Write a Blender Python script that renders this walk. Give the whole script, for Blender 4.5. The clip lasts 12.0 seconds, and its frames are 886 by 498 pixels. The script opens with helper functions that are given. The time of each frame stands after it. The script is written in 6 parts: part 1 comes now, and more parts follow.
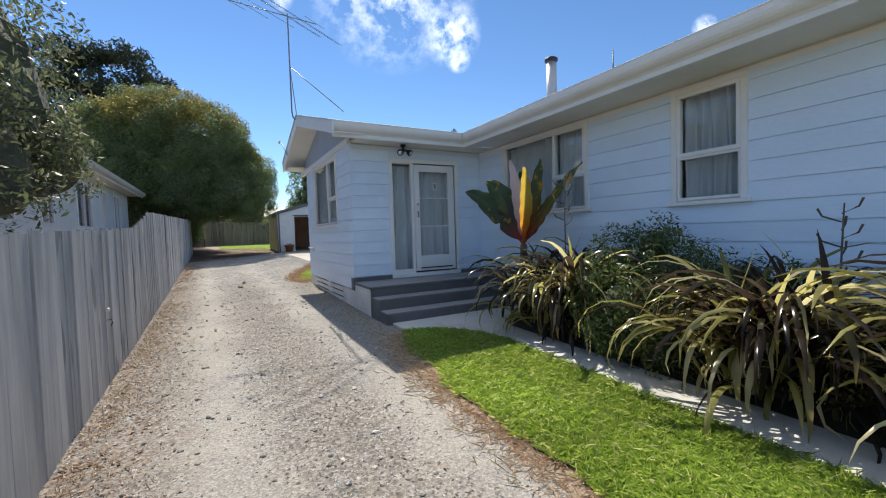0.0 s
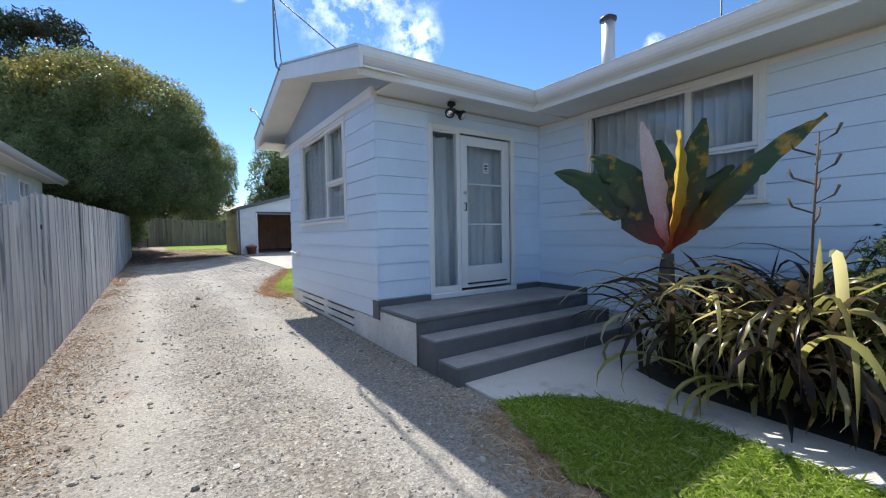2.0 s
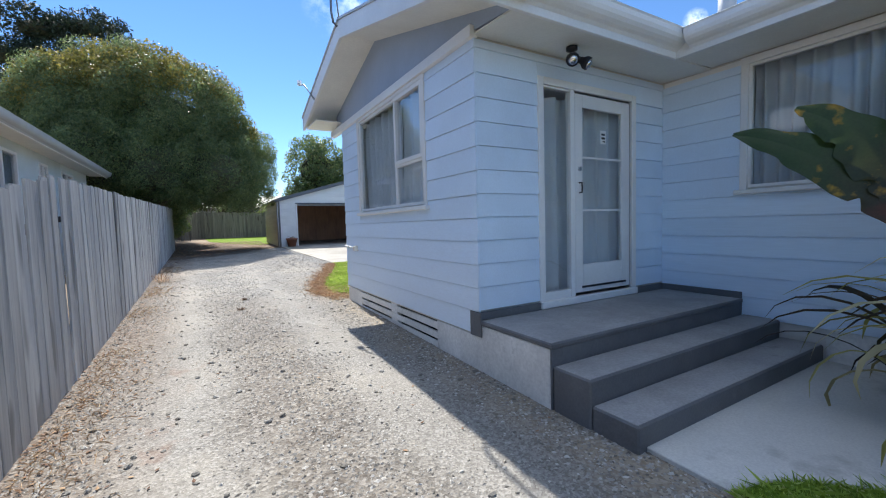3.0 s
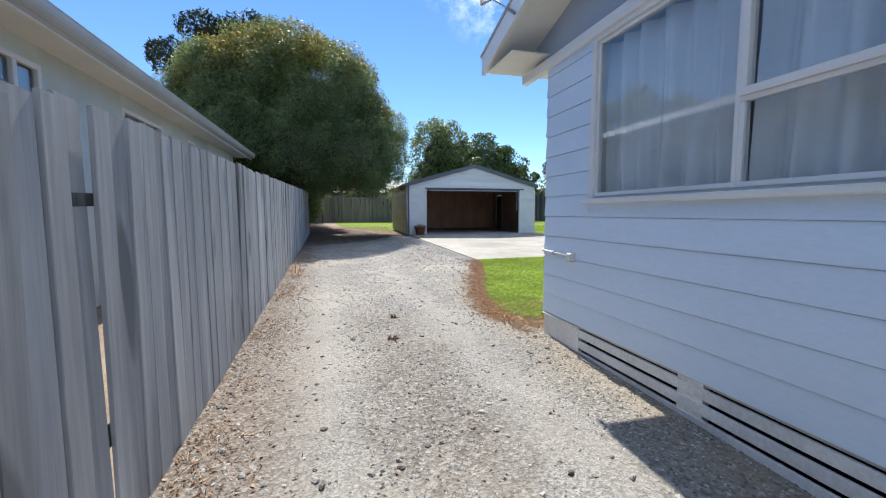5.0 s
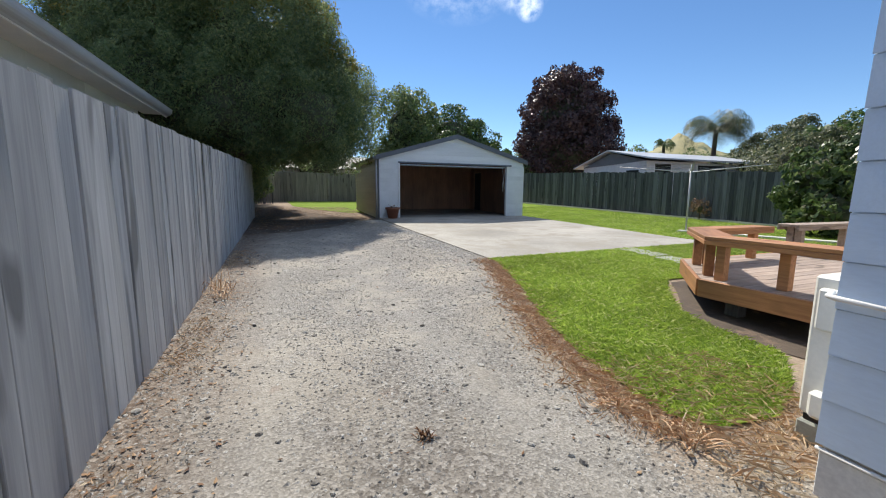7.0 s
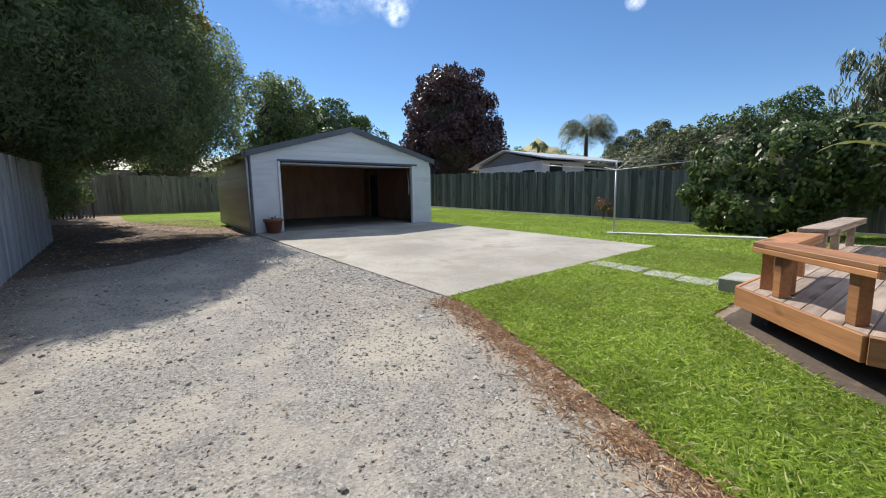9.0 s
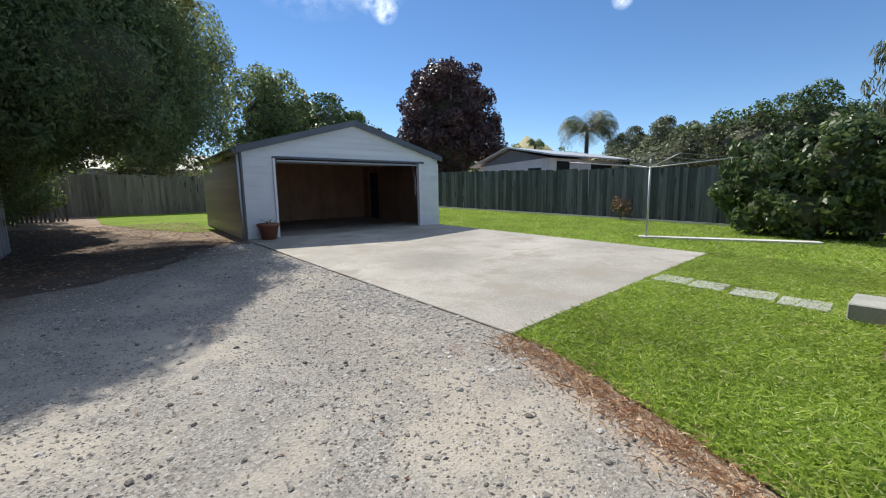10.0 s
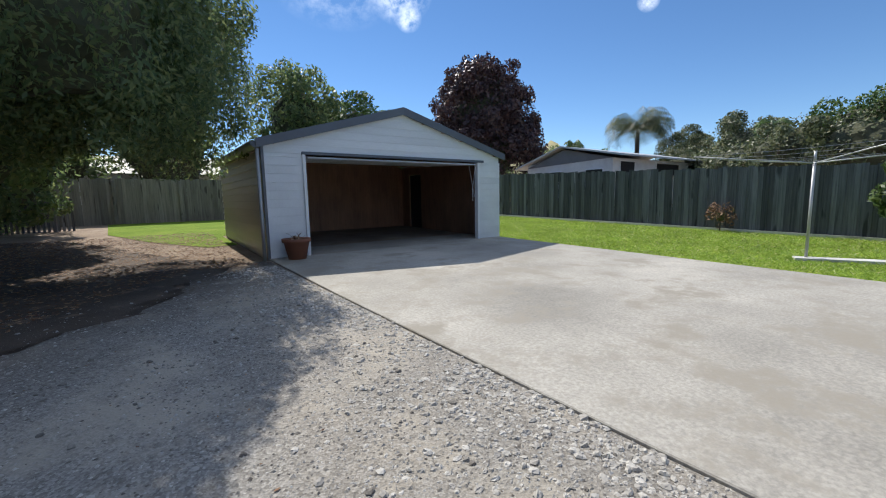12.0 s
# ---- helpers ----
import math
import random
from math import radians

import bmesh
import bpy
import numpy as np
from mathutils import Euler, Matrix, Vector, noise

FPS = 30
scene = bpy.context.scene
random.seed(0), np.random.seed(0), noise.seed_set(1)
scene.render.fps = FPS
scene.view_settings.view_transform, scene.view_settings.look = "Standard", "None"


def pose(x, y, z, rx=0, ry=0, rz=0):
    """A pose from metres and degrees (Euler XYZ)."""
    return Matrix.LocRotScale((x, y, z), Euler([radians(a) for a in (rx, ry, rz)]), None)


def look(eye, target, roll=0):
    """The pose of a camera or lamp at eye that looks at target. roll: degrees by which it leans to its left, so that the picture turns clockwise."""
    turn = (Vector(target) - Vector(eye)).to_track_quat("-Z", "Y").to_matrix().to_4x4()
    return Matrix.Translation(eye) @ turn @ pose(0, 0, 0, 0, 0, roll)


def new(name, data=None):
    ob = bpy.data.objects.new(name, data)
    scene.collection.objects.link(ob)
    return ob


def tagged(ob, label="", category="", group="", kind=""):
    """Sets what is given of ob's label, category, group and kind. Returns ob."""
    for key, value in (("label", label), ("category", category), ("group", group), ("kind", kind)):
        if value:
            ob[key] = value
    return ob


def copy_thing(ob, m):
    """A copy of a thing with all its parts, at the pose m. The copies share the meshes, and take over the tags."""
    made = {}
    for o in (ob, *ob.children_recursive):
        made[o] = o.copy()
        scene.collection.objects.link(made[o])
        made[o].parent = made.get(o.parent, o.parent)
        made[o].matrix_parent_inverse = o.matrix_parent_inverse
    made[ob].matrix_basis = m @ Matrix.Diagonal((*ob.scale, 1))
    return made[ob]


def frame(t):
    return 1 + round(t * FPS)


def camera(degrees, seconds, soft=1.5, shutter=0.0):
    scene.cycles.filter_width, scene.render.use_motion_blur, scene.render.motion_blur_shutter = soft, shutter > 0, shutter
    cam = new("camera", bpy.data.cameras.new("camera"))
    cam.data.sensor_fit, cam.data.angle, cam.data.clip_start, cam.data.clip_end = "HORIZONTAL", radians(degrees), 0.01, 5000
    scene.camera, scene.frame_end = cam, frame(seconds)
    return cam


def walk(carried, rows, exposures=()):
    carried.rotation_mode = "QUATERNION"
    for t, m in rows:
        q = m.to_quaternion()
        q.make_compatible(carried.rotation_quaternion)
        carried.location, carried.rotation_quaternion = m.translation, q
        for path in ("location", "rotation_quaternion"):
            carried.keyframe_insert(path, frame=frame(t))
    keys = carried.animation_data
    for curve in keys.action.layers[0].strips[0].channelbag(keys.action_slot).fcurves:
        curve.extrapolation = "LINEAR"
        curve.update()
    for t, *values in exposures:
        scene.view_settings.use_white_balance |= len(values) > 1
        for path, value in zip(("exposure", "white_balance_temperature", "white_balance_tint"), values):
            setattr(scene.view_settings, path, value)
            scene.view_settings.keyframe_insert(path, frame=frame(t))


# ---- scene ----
cam = camera(95.2, 12.0, soft=1.1)
PATH = [
    (0, (0.119, 0.491, 1.727), (1.089, 2.238, 1.641), -1.8),
    (0.5, (0.196, 1.208, 1.72), (1.214, 2.929, 1.653), -1.4),
    (1, (0.169, 1.873, 1.723), (1.243, 3.559, 1.664), -1.1),
    (1.5, (0.198, 2.534, 1.73), (1.313, 4.193, 1.663), -1.0),
    (2, (0.174, 3.193, 1.728), (1.305, 4.841, 1.649), -1.0),
    (2.5, (0.184, 3.883, 1.726), (1.284, 5.551, 1.621), -1.2),
    (3, (0.154, 4.58, 1.74), (1.159, 6.305, 1.616), -1.6),
    (3.5, (0.143, 5.278, 1.789), (1.004, 7.077, 1.648), -1.6),
    (3.7, (0.137, 5.573, 1.789), (0.938, 7.401, 1.651), -1.3),
    (5.3, (-0.028, 7.787, 1.838), (0.472, 9.714, 1.649), 0.0),
    (5.5, (-0.019, 8.107, 1.867), (0.493, 10.029, 1.662), -0.0),
    (6, (-0.071, 8.828, 1.897), (0.498, 10.73, 1.655), 0.3),
    (6.5, (-0.053, 9.586, 1.894), (0.575, 11.465, 1.623), 0.4),
    (7, (0.012, 10.317, 1.85), (0.722, 12.166, 1.57), 0.5),
    (9, (0.435, 13.058, 1.895), (1.646, 14.627, 1.626), -0.8),
    (9.5, (0.53, 13.726, 1.92), (1.787, 15.257, 1.641), -0.8),
    (10, (0.643, 14.431, 1.972), (1.892, 15.969, 1.693), -1.0),
    (10.5, (0.763, 15.104, 2.022), (1.97, 16.676, 1.751), -0.9),
    (11, (0.891, 15.79, 2.034), (2.058, 17.393, 1.77), -1.0),
    (11.5, (1.103, 16.427, 2.025), (2.255, 18.041, 1.767), -1.1),
    (12, (1.367, 17.157, 1.999), (2.534, 18.761, 1.747), -1.1),
]
walk(cam, [(t, look(eye, target, roll)) for t, eye, target, roll in PATH], exposures=[(0.0, 1.12, 6550, 10), (1.5, 1.28, 6350, 10), (2.5, 1.4, 6150, 10), (3.5, 1.38, 6120, 10), (5.5, 1.2, 6250, 10), (6.5, 0.96, 6400, 10), (9.0, 0.88, 6400, 10), (12.0, 0.82, 6200, 10)])

# ---- daylight ----
SUN = Vector((0.04, 0.84, 1.0)).normalized()
world = bpy.data.worlds.new("sky")
scene.world = world
world.use_nodes = True
wn, wl = world.node_tree.nodes, world.node_tree.links
wn.clear()
sky = wn.new("ShaderNodeTexSky")
sky.sky_type = "NISHITA"
sky.sun_disc = False
sky.sun_elevation = math.asin(SUN.z)
sky.sun_rotation = math.atan2(SUN.x, SUN.y)
sky.air_density, sky.dust_density, sky.ozone_density = 0.8, 0.0, 3.0
coord = wn.new("ShaderNodeTexCoord")


def cloud_mask(azimuth, elevation, spread, scale, low, high, seed):
    """A soft patch of broken cloud round one direction of the sky."""
    a, e = radians(azimuth), radians(elevation)
    at = (math.sin(a) * math.cos(e), math.cos(a) * math.cos(e), math.sin(e))
    dist = wn.new("ShaderNodeVectorMath")
    dist.operation = "DISTANCE"
    dist.inputs[1].default_value = at
    wl.new(coord.outputs["Generated"], dist.inputs[0])
    fade = wn.new("ShaderNodeMapRange")
    fade.inputs[1].default_value, fade.inputs[2].default_value = 0.25 * spread, spread
    fade.inputs[3].default_value, fade.inputs[4].default_value = 1.0, 0.0
    wl.new(dist.outputs["Value"], fade.inputs[0])
    nz = wn.new("ShaderNodeTexNoise")
    nz.noise_dimensions = "4D"
    nz.inputs["W"].default_value = seed
    nz.inputs["Scale"].default_value = scale
    nz.inputs["Detail"].default_value = 9.0
    nz.inputs["Roughness"].default_value = 0.66
    wl.new(coord.outputs["Generated"], nz.inputs["Vector"])
    cut = wn.new("ShaderNodeMapRange")
    cut.inputs[1].default_value, cut.inputs[2].default_value = low, high
    wl.new(nz.outputs["Fac"], cut.inputs[0])
    mul = wn.new("ShaderNodeMath")
    mul.operation = "MULTIPLY"
    wl.new(fade.outputs[0], mul.inputs[0])
    wl.new(cut.outputs[0], mul.inputs[1])
    return mul.outputs[0]


SKY_GAIN = 0.108
deep = wn.new("ShaderNodeHueSaturation")
deep.inputs["Saturation"].default_value = 1.12
deep.inputs["Value"].default_value = 0.72
wl.new(sky.outputs[0], deep.inputs["Color"])
last = deep.outputs[0]
for args in ((23, 31.5, 0.19, 21.0, 0.44, 0.84, 1.0), (31, 25.5, 0.07, 26.0, 0.42, 0.72, 2.0), (32, 22.5, 0.03, 30.0, 0.38, 0.7, 5.0), (62, 21.8, 0.022, 34.0, 0.34, 0.7, 3.0), (8, 29, 0.04, 24.0, 0.42, 0.75, 4.0)):
    mix = wn.new("ShaderNodeMix")
    mix.data_type = "RGBA"
    wl.new(cloud_mask(*args), mix.inputs[0])
    wl.new(last, mix.inputs[6])
    mix.inputs[7].default_value = (9.0, 9.4, 9.8, 1)
    last = mix.outputs[2]
# unseen broken cloud added overhead to brighten the shade, thinning out towards the horizon
rise = wn.new("ShaderNodeSeparateXYZ")
wl.new(coord.outputs["Generated"], rise.inputs[0])
thick = wn.new("ShaderNodeMapRange")
thick.inputs[1].default_value, thick.inputs[2].default_value = 0.5, 0.95
wl.new(rise.outputs[2], thick.inputs[0])
fill_cloud = wn.new("ShaderNodeTexNoise")
fill_cloud.inputs["Scale"].default_value, fill_cloud.inputs["Detail"].default_value, fill_cloud.inputs["Roughness"].default_value = 5.0, 8.0, 0.62
wl.new(coord.outputs["Generated"], fill_cloud.inputs["Vector"])
gap = wn.new("ShaderNodeMapRange")
gap.inputs[1].default_value, gap.inputs[2].default_value = 0.42, 0.62
wl.new(fill_cloud.outputs["Fac"], gap.inputs[0])
cover = wn.new("ShaderNodeMath")
cover.operation = "MULTIPLY"
wl.new(thick.outputs[0], cover.inputs[0])
wl.new(gap.outputs[0], cover.inputs[1])
mix = wn.new("ShaderNodeMix")
mix.data_type = "RGBA"
wl.new(cover.outputs[0], mix.inputs[0])
wl.new(last, mix.inputs[6])
mix.inputs[7].default_value = (7.0, 7.5, 8.5, 1)
last = mix.outputs[2]
bg = wn.new("ShaderNodeBackground")
bg.inputs[1].default_value = SKY_GAIN
wl.new(last, bg.inputs[0])
out = wn.new("ShaderNodeOutputWorld")
wl.new(bg.outputs[0], out.inputs[0])

lamp = new("sun", bpy.data.lights.new("sun", "SUN"))
lamp.data.energy, lamp.data.angle, lamp.data.color = 3.15, radians(0.53), (1.0, 0.93, 0.82)
lamp.matrix_world = look(SUN * 60, (0, 0, 0))


# ---- materials ----
def nodes_of(name):
    m = bpy.data.materials.new(name)
    m.use_nodes = True
    n, l = m.node_tree.nodes, m.node_tree.links
    return m, n, l, n["Principled BSDF"]


def spot(n, l, offset=True):
    """Object coordinates, shifted by each piece's own chance so that pieces differ."""
    tc = n.new("ShaderNodeTexCoord")
    if not offset:
        return tc.outputs["Object"]
    info = n.new("ShaderNodeObjectInfo")
    add = n.new("ShaderNodeVectorMath")
    add.operation = "MULTIPLY_ADD"
    l.new(info.outputs["Random"], add.inputs[0])
    add.inputs[1].default_value = (17.0, 31.0, 23.0)
    l.new(tc.outputs["Object"], add.inputs[2])
    return add.outputs[0]


def noise_of(n, l, vec, scale, detail=4.0, rough=0.6, stretch=(1, 1, 1)):
    mp = n.new("ShaderNodeMapping")
    mp.inputs["Scale"].default_value = stretch
    l.new(vec, mp.inputs["Vector"])
    nz = n.new("ShaderNodeTexNoise")
    nz.inputs["Scale"].default_value, nz.inputs["Detail"].default_value, nz.inputs["Roughness"].default_value = scale, detail, rough
    l.new(mp.outputs[0], nz.inputs["Vector"])
    return nz.outputs["Fac"]


def ramp(n, l, fac, *stops):
    r = n.new("ShaderNodeValToRGB")
    while len(r.color_ramp.elements) < len(stops):
        r.color_ramp.elements.new(0.5)
    for e, (p, c) in zip(r.color_ramp.elements, stops):
        e.position, e.color = p, (*c, 1)
    l.new(fac, r.inputs[0])
    return r.outputs[0]


def blend(n, l, fac, a, b, kind="MIX"):
    mx = n.new("ShaderNodeMix")
    mx.data_type, mx.blend_type = "RGBA", kind
    for k, v in ((0, fac), (6, a), (7, b)):
        if isinstance(v, (int, float)):
            mx.inputs[k].default_value = v
        elif isinstance(v, tuple):
            mx.inputs[k].default_value = (*v, 1)
        else:
            l.new(v, mx.inputs[k])
    return mx.outputs[2]


def bump_to(n, l, bsdf, height, strength, distance=0.01):
    b = n.new("ShaderNodeBump")
    b.inputs["Strength"].default_value, b.inputs["Distance"].default_value = strength, distance
    l.new(height, b.inputs["Height"])
    l.new(b.outputs[0], bsdf.inputs["Normal"])


def surface(name, base, rough=0.6, metal=0.0, coarse=(1.5, 0.12), fine=(40.0, 0.1), bump=0.15, vary=0.06, stain=None, stretch=(1, 1, 1)):
    """Painted, mineral or metal surface with two scales of variation. stain: (colour, scale, threshold)."""
    m, n, l, p = nodes_of(name)
    vec = spot(n, l)
    c1 = noise_of(n, l, vec, coarse[0], 5, 0.6, stretch)
    c2 = noise_of(n, l, vec, fine[0], 4, 0.65, stretch)
    dark = tuple(v * (1 - coarse[1]) for v in base)
    lite = tuple(min(1, v * (1 + coarse[1])) for v in base)
    col = ramp(n, l, c1, (0.3, dark), (0.7, lite))
    col = blend(n, l, fine[1], col, ramp(n, l, c2, (0.35, (0.35, 0.35, 0.35)), (0.65, (1, 1, 1))), "MULTIPLY")
    if stain:
        st = noise_of(n, l, vec, stain[1], 7, 0.7)
        col = blend(n, l, ramp(n, l, st, (stain[2], (0, 0, 0)), (stain[2] + 0.12, (1, 1, 1))), col, stain[0])
    info = n.new("ShaderNodeObjectInfo")
    mr = n.new("ShaderNodeMapRange")
    mr.inputs[3].default_value, mr.inputs[4].default_value = 1 - vary, 1 + vary
    l.new(info.outputs["Random"], mr.inputs[0])
    hsv = n.new("ShaderNodeHueSaturation")
    l.new(mr.outputs[0], hsv.inputs["Value"])
    l.new(col, hsv.inputs["Color"])
    l.new(hsv.outputs[0], p.inputs["Base Color"])
    p.inputs["Metallic"].default_value = metal
    l.new(ramp(n, l, c2, (0.3, (rough * 0.85,) * 3), (0.7, (min(1, rough * 1.12),) * 3)), p.inputs["Roughness"])
    bump_to(n, l, p, c2, bump)
    return m


def leaf_material(name, stops, rough=0.45, glow=0.35):
    """Leaves: a colour by chance for each one, and light that shines through."""
    m, n, l, p = nodes_of(name)
    geo = n.new("ShaderNodeNewGeometry")
    tc = n.new("ShaderNodeTexCoord")
    col = ramp(n, l, geo.outputs["Random Per Island"], *stops)
    big = noise_of(n, l, tc.outputs["Object"], 0.9, 4)
    col = blend(n, l, 0.55, col, ramp(n, l, big, (0.35, (0.45, 0.45, 0.45)), (0.65, (1, 1, 1))), "MULTIPLY")
    l.new(col, p.inputs["Base Color"])
    p.inputs["Roughness"].default_value = rough
    tr = n.new("ShaderNodeBsdfTranslucent")
    l.new(col, tr.inputs[0])
    mixs = n.new("ShaderNodeMixShader")
    mixs.inputs[0].default_value = glow
    l.new(p.outputs[0], mixs.inputs[1])
    l.new(tr.outputs[0], mixs.inputs[2])
    l.new(mixs.outputs[0], n["Material Output"].inputs[0])
    return m


def wood_material(name, base, dark, rough=0.75, axis="z", vary=0.25, knots=True):
    """Sawn timber: grain drawn out along one axis, knots, and a tone of its own for each board."""
    m, n, l, p = nodes_of(name)
    vec = spot(n, l)
    s = {"x": (0.06, 1, 1), "y": (1, 0.06, 1), "z": (1, 1, 0.06)}[axis]
    g1 = noise_of(n, l, vec, 28.0, 6, 0.7, s)
    g2 = noise_of(n, l, vec, 2.2, 4, 0.6, tuple(0.35 + 0.65 * v for v in s))
    col = ramp(n, l, g1, (0.25, dark), (0.55, base), (0.8, tuple(min(1, v * 1.25) for v in base)))
    col = blend(n, l, 0.62, col, ramp(n, l, g2, (0.32, (0.42, 0.43, 0.46)), (0.62, (1, 1, 1))), "MULTIPLY")
    if knots:
        k = noise_of(n, l, vec, 5.0, 1, 0.3, tuple(0.4 + 0.6 * v for v in s))
        col = blend(n, l, ramp(n, l, k, (0.66, (0, 0, 0)), (0.72, (0.8, 0.8, 0.8))), col, tuple(v * 0.45 for v in dark))
    info = n.new("ShaderNodeObjectInfo")
    mr = n.new("ShaderNodeMapRange")
    mr.inputs[3].default_value, mr.inputs[4].default_value = 1 - vary, 1 + vary
    l.new(info.outputs["Random"], mr.inputs[0])
    hsv = n.new("ShaderNodeHueSaturation")
    l.new(mr.outputs[0], hsv.inputs["Value"])
    l.new(col, hsv.inputs["Color"])
    l.new(hsv.outputs[0], p.inputs["Base Color"])
    p.inputs["Roughness"].default_value = rough
    bump_to(n, l, p, g1, 0.35, 0.004)
    return m


def gravel_material():
    """Crushed stone drive: stones of two sizes bedded in grey fines, pale wheel tracks, a dark coarse middle, tan earth and brown chips at the sides."""
    m, n, l, p = nodes_of("gravel")
    vec = spot(n, l, False)
    sep = n.new("ShaderNodeSeparateXYZ")
    l.new(vec, sep.inputs[0])
    X, Y = sep.outputs[0], sep.outputs[1]

    def calc(op, a, b=0.0, c=0.0):
        q = n.new("ShaderNodeMath")
        q.operation = op
        for i, v in enumerate((a, b, c)):
            if isinstance(v, (int, float)):
                q.inputs[i].default_value = v
            else:
                l.new(v, q.inputs[i])
        return q.outputs[0]

    def fade(v, lo, hi, a=0.0, b=1.0):
        q = n.new("ShaderNodeMapRange")
        q.inputs[1].default_value, q.inputs[2].default_value, q.inputs[3].default_value, q.inputs[4].default_value = lo, hi, a, b
        l.new(v, q.inputs[0])
        return q.outputs[0]

    def rubble(scale, tones):
        jig = n.new("ShaderNodeVectorMath")
        jig.operation = "MULTIPLY_ADD"
        jn = n.new("ShaderNodeTexNoise")
        jn.inputs["Scale"].default_value = scale * 0.6
        l.new(vec, jn.inputs["Vector"])
        l.new(jn.outputs["Color"], jig.inputs[0])
        jig.inputs[1].default_value = (0.9 / scale,) * 3
        l.new(vec, jig.inputs[2])
        v = n.new("ShaderNodeTexVoronoi")
        v.inputs["Scale"].default_value = scale
        l.new(jig.outputs[0], v.inputs["Vector"])
        g = n.new("ShaderNodeRGBToBW")
        l.new(v.outputs["Color"], g.inputs[0])
        return ramp(n, l, g.outputs[0], *tones), v.outputs["Distance"]

    coarse, bump1 = rubble(44.0, ((0.15, (0.06, 0.052, 0.043)), (0.45, (0.17, 0.155, 0.132)), (0.75, (0.30, 0.28, 0.245)), (0.92, (0.44, 0.42, 0.38))))
    small, bump2 = rubble(85.0, ((0.15, (0.12, 0.11, 0.098)), (0.5, (0.245, 0.23, 0.205)), (0.85, (0.42, 0.40, 0.365))))
    speck = noise_of(n, l, vec, 190.0, 4)
    fines = ramp(n, l, speck, (0.3, (0.27, 0.257, 0.23)), (0.7, (0.39, 0.373, 0.335)))
    wob = noise_of(n, l, vec, 0.8, 5, 0.65)
    wide = calc("MULTIPLY_ADD", wob, 0.7, -0.35)
    patch = noise_of(n, l, vec, 2.3, 6, 0.72)
    cloud = noise_of(n, l, vec, 7.0, 6, 0.72)

    def strip(x0, slope, half, soft):
        d = calc("ABSOLUTE", calc("ADD", calc("SUBTRACT", X, calc("MULTIPLY_ADD", Y, slope, x0)), wide))
        return fade(d, half - soft, half + soft, 1.0, 0.0)

    early = fade(Y, 11.0, 14.5, 1.0, 0.0)
    tracks = calc("MAXIMUM", strip(0.2, -0.033, 0.27, 0.2), strip(1.66, -0.037, 0.25, 0.2))
    middle = calc("MULTIPLY", strip(0.95, -0.035, 0.34, 0.16), early)
    # stones lie open where wheels do not pass, bedded in fines where they do
    bare = calc("MULTIPLY_ADD", early, -0.38, 0.5)
    bed = calc("MAXIMUM", calc("MULTIPLY", tracks, fade(Y, 8.0, 18.0, 0.9, 0.6)), bare)
    bed = calc("MULTIPLY", bed, ramp(n, l, cloud, (0.30, (0.5,) * 3), (0.56, (1, 1, 1))))
    col = blend(n, l, ramp(n, l, patch, (0.42, (0.25,) * 3), (0.58, (0.85,) * 3)), coarse, small)
    col = blend(n, l, bed, col, blend(n, l, 0.42, small, fines))
    col = blend(n, l, calc("MULTIPLY", middle, ramp(n, l, cloud, (0.35, (0.5,) * 3), (0.6, (1, 1, 1)))), col, blend(n, l, 0.65, (0.17, 0.13, 0.10), coarse))
    # tan dust in drifts up the yard
    drift = noise_of(n, l, vec, 0.9, 6, 0.72)
    late = fade(Y, 12.0, 15.0, 0.25, 0.8)
    col = blend(n, l, calc("MULTIPLY", ramp(n, l, drift, (0.47, (0, 0, 0)), (0.60, (1, 1, 1))), late), col, blend(n, l, 0.4, (0.46, 0.405, 0.315), fines))
    # brown chips along the fence, tan earth along the house
    fence_side = fade(calc("ADD", calc("MULTIPLY_ADD", Y, 0.0138, 0.765), calc("ADD", X, calc("MULTIPLY", wide, 0.6))), 0.15, 0.85, 1.0, 0.0)
    col = blend(n, l, calc("MULTIPLY", fence_side, ramp(n, l, patch, (0.30, (0.45,) * 3), (0.5, (1, 1, 1)))), col, blend(n, l, 0.45, (0.18, 0.12, 0.08), coarse))
    house_side = calc("MULTIPLY", fade(calc("ADD", X, wide), 1.6, 2.0), fade(Y, 12.5, 14.5, 1.0, 0.25))
    col = blend(n, l, calc("MULTIPLY", house_side, ramp(n, l, patch, (0.36, (0.25,) * 3), (0.56, (0.9,) * 3))), col, blend(n, l, 0.4, (0.37, 0.29, 0.19), coarse))
    verge = calc("MULTIPLY", strip(-1.36, 0.285, 0.22, 0.2), calc("MULTIPLY", fade(Y, 11.4, 12.0), fade(Y, 16.6, 17.0, 1.0, 0.0)))
    col = blend(n, l, calc("MULTIPLY", verge, ramp(n, l, patch, (0.34, (0.35,) * 3), (0.52, (0.9,) * 3))), col, blend(n, l, 0.3, (0.42, 0.28, 0.18), coarse))
    rust = noise_of(n, l, vec, 1.3, 5, 0.7)
    col = blend(n, l, ramp(n, l, rust, (0.64, (0, 0, 0)), (0.72, (0.55,) * 3)), col, blend(n, l, 0.5, (0.27, 0.14, 0.09), coarse))
    # dark soil towards the big tree, with the tree's shade painted in too
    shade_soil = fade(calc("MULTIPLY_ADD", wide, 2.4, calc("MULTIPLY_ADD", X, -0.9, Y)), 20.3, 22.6)
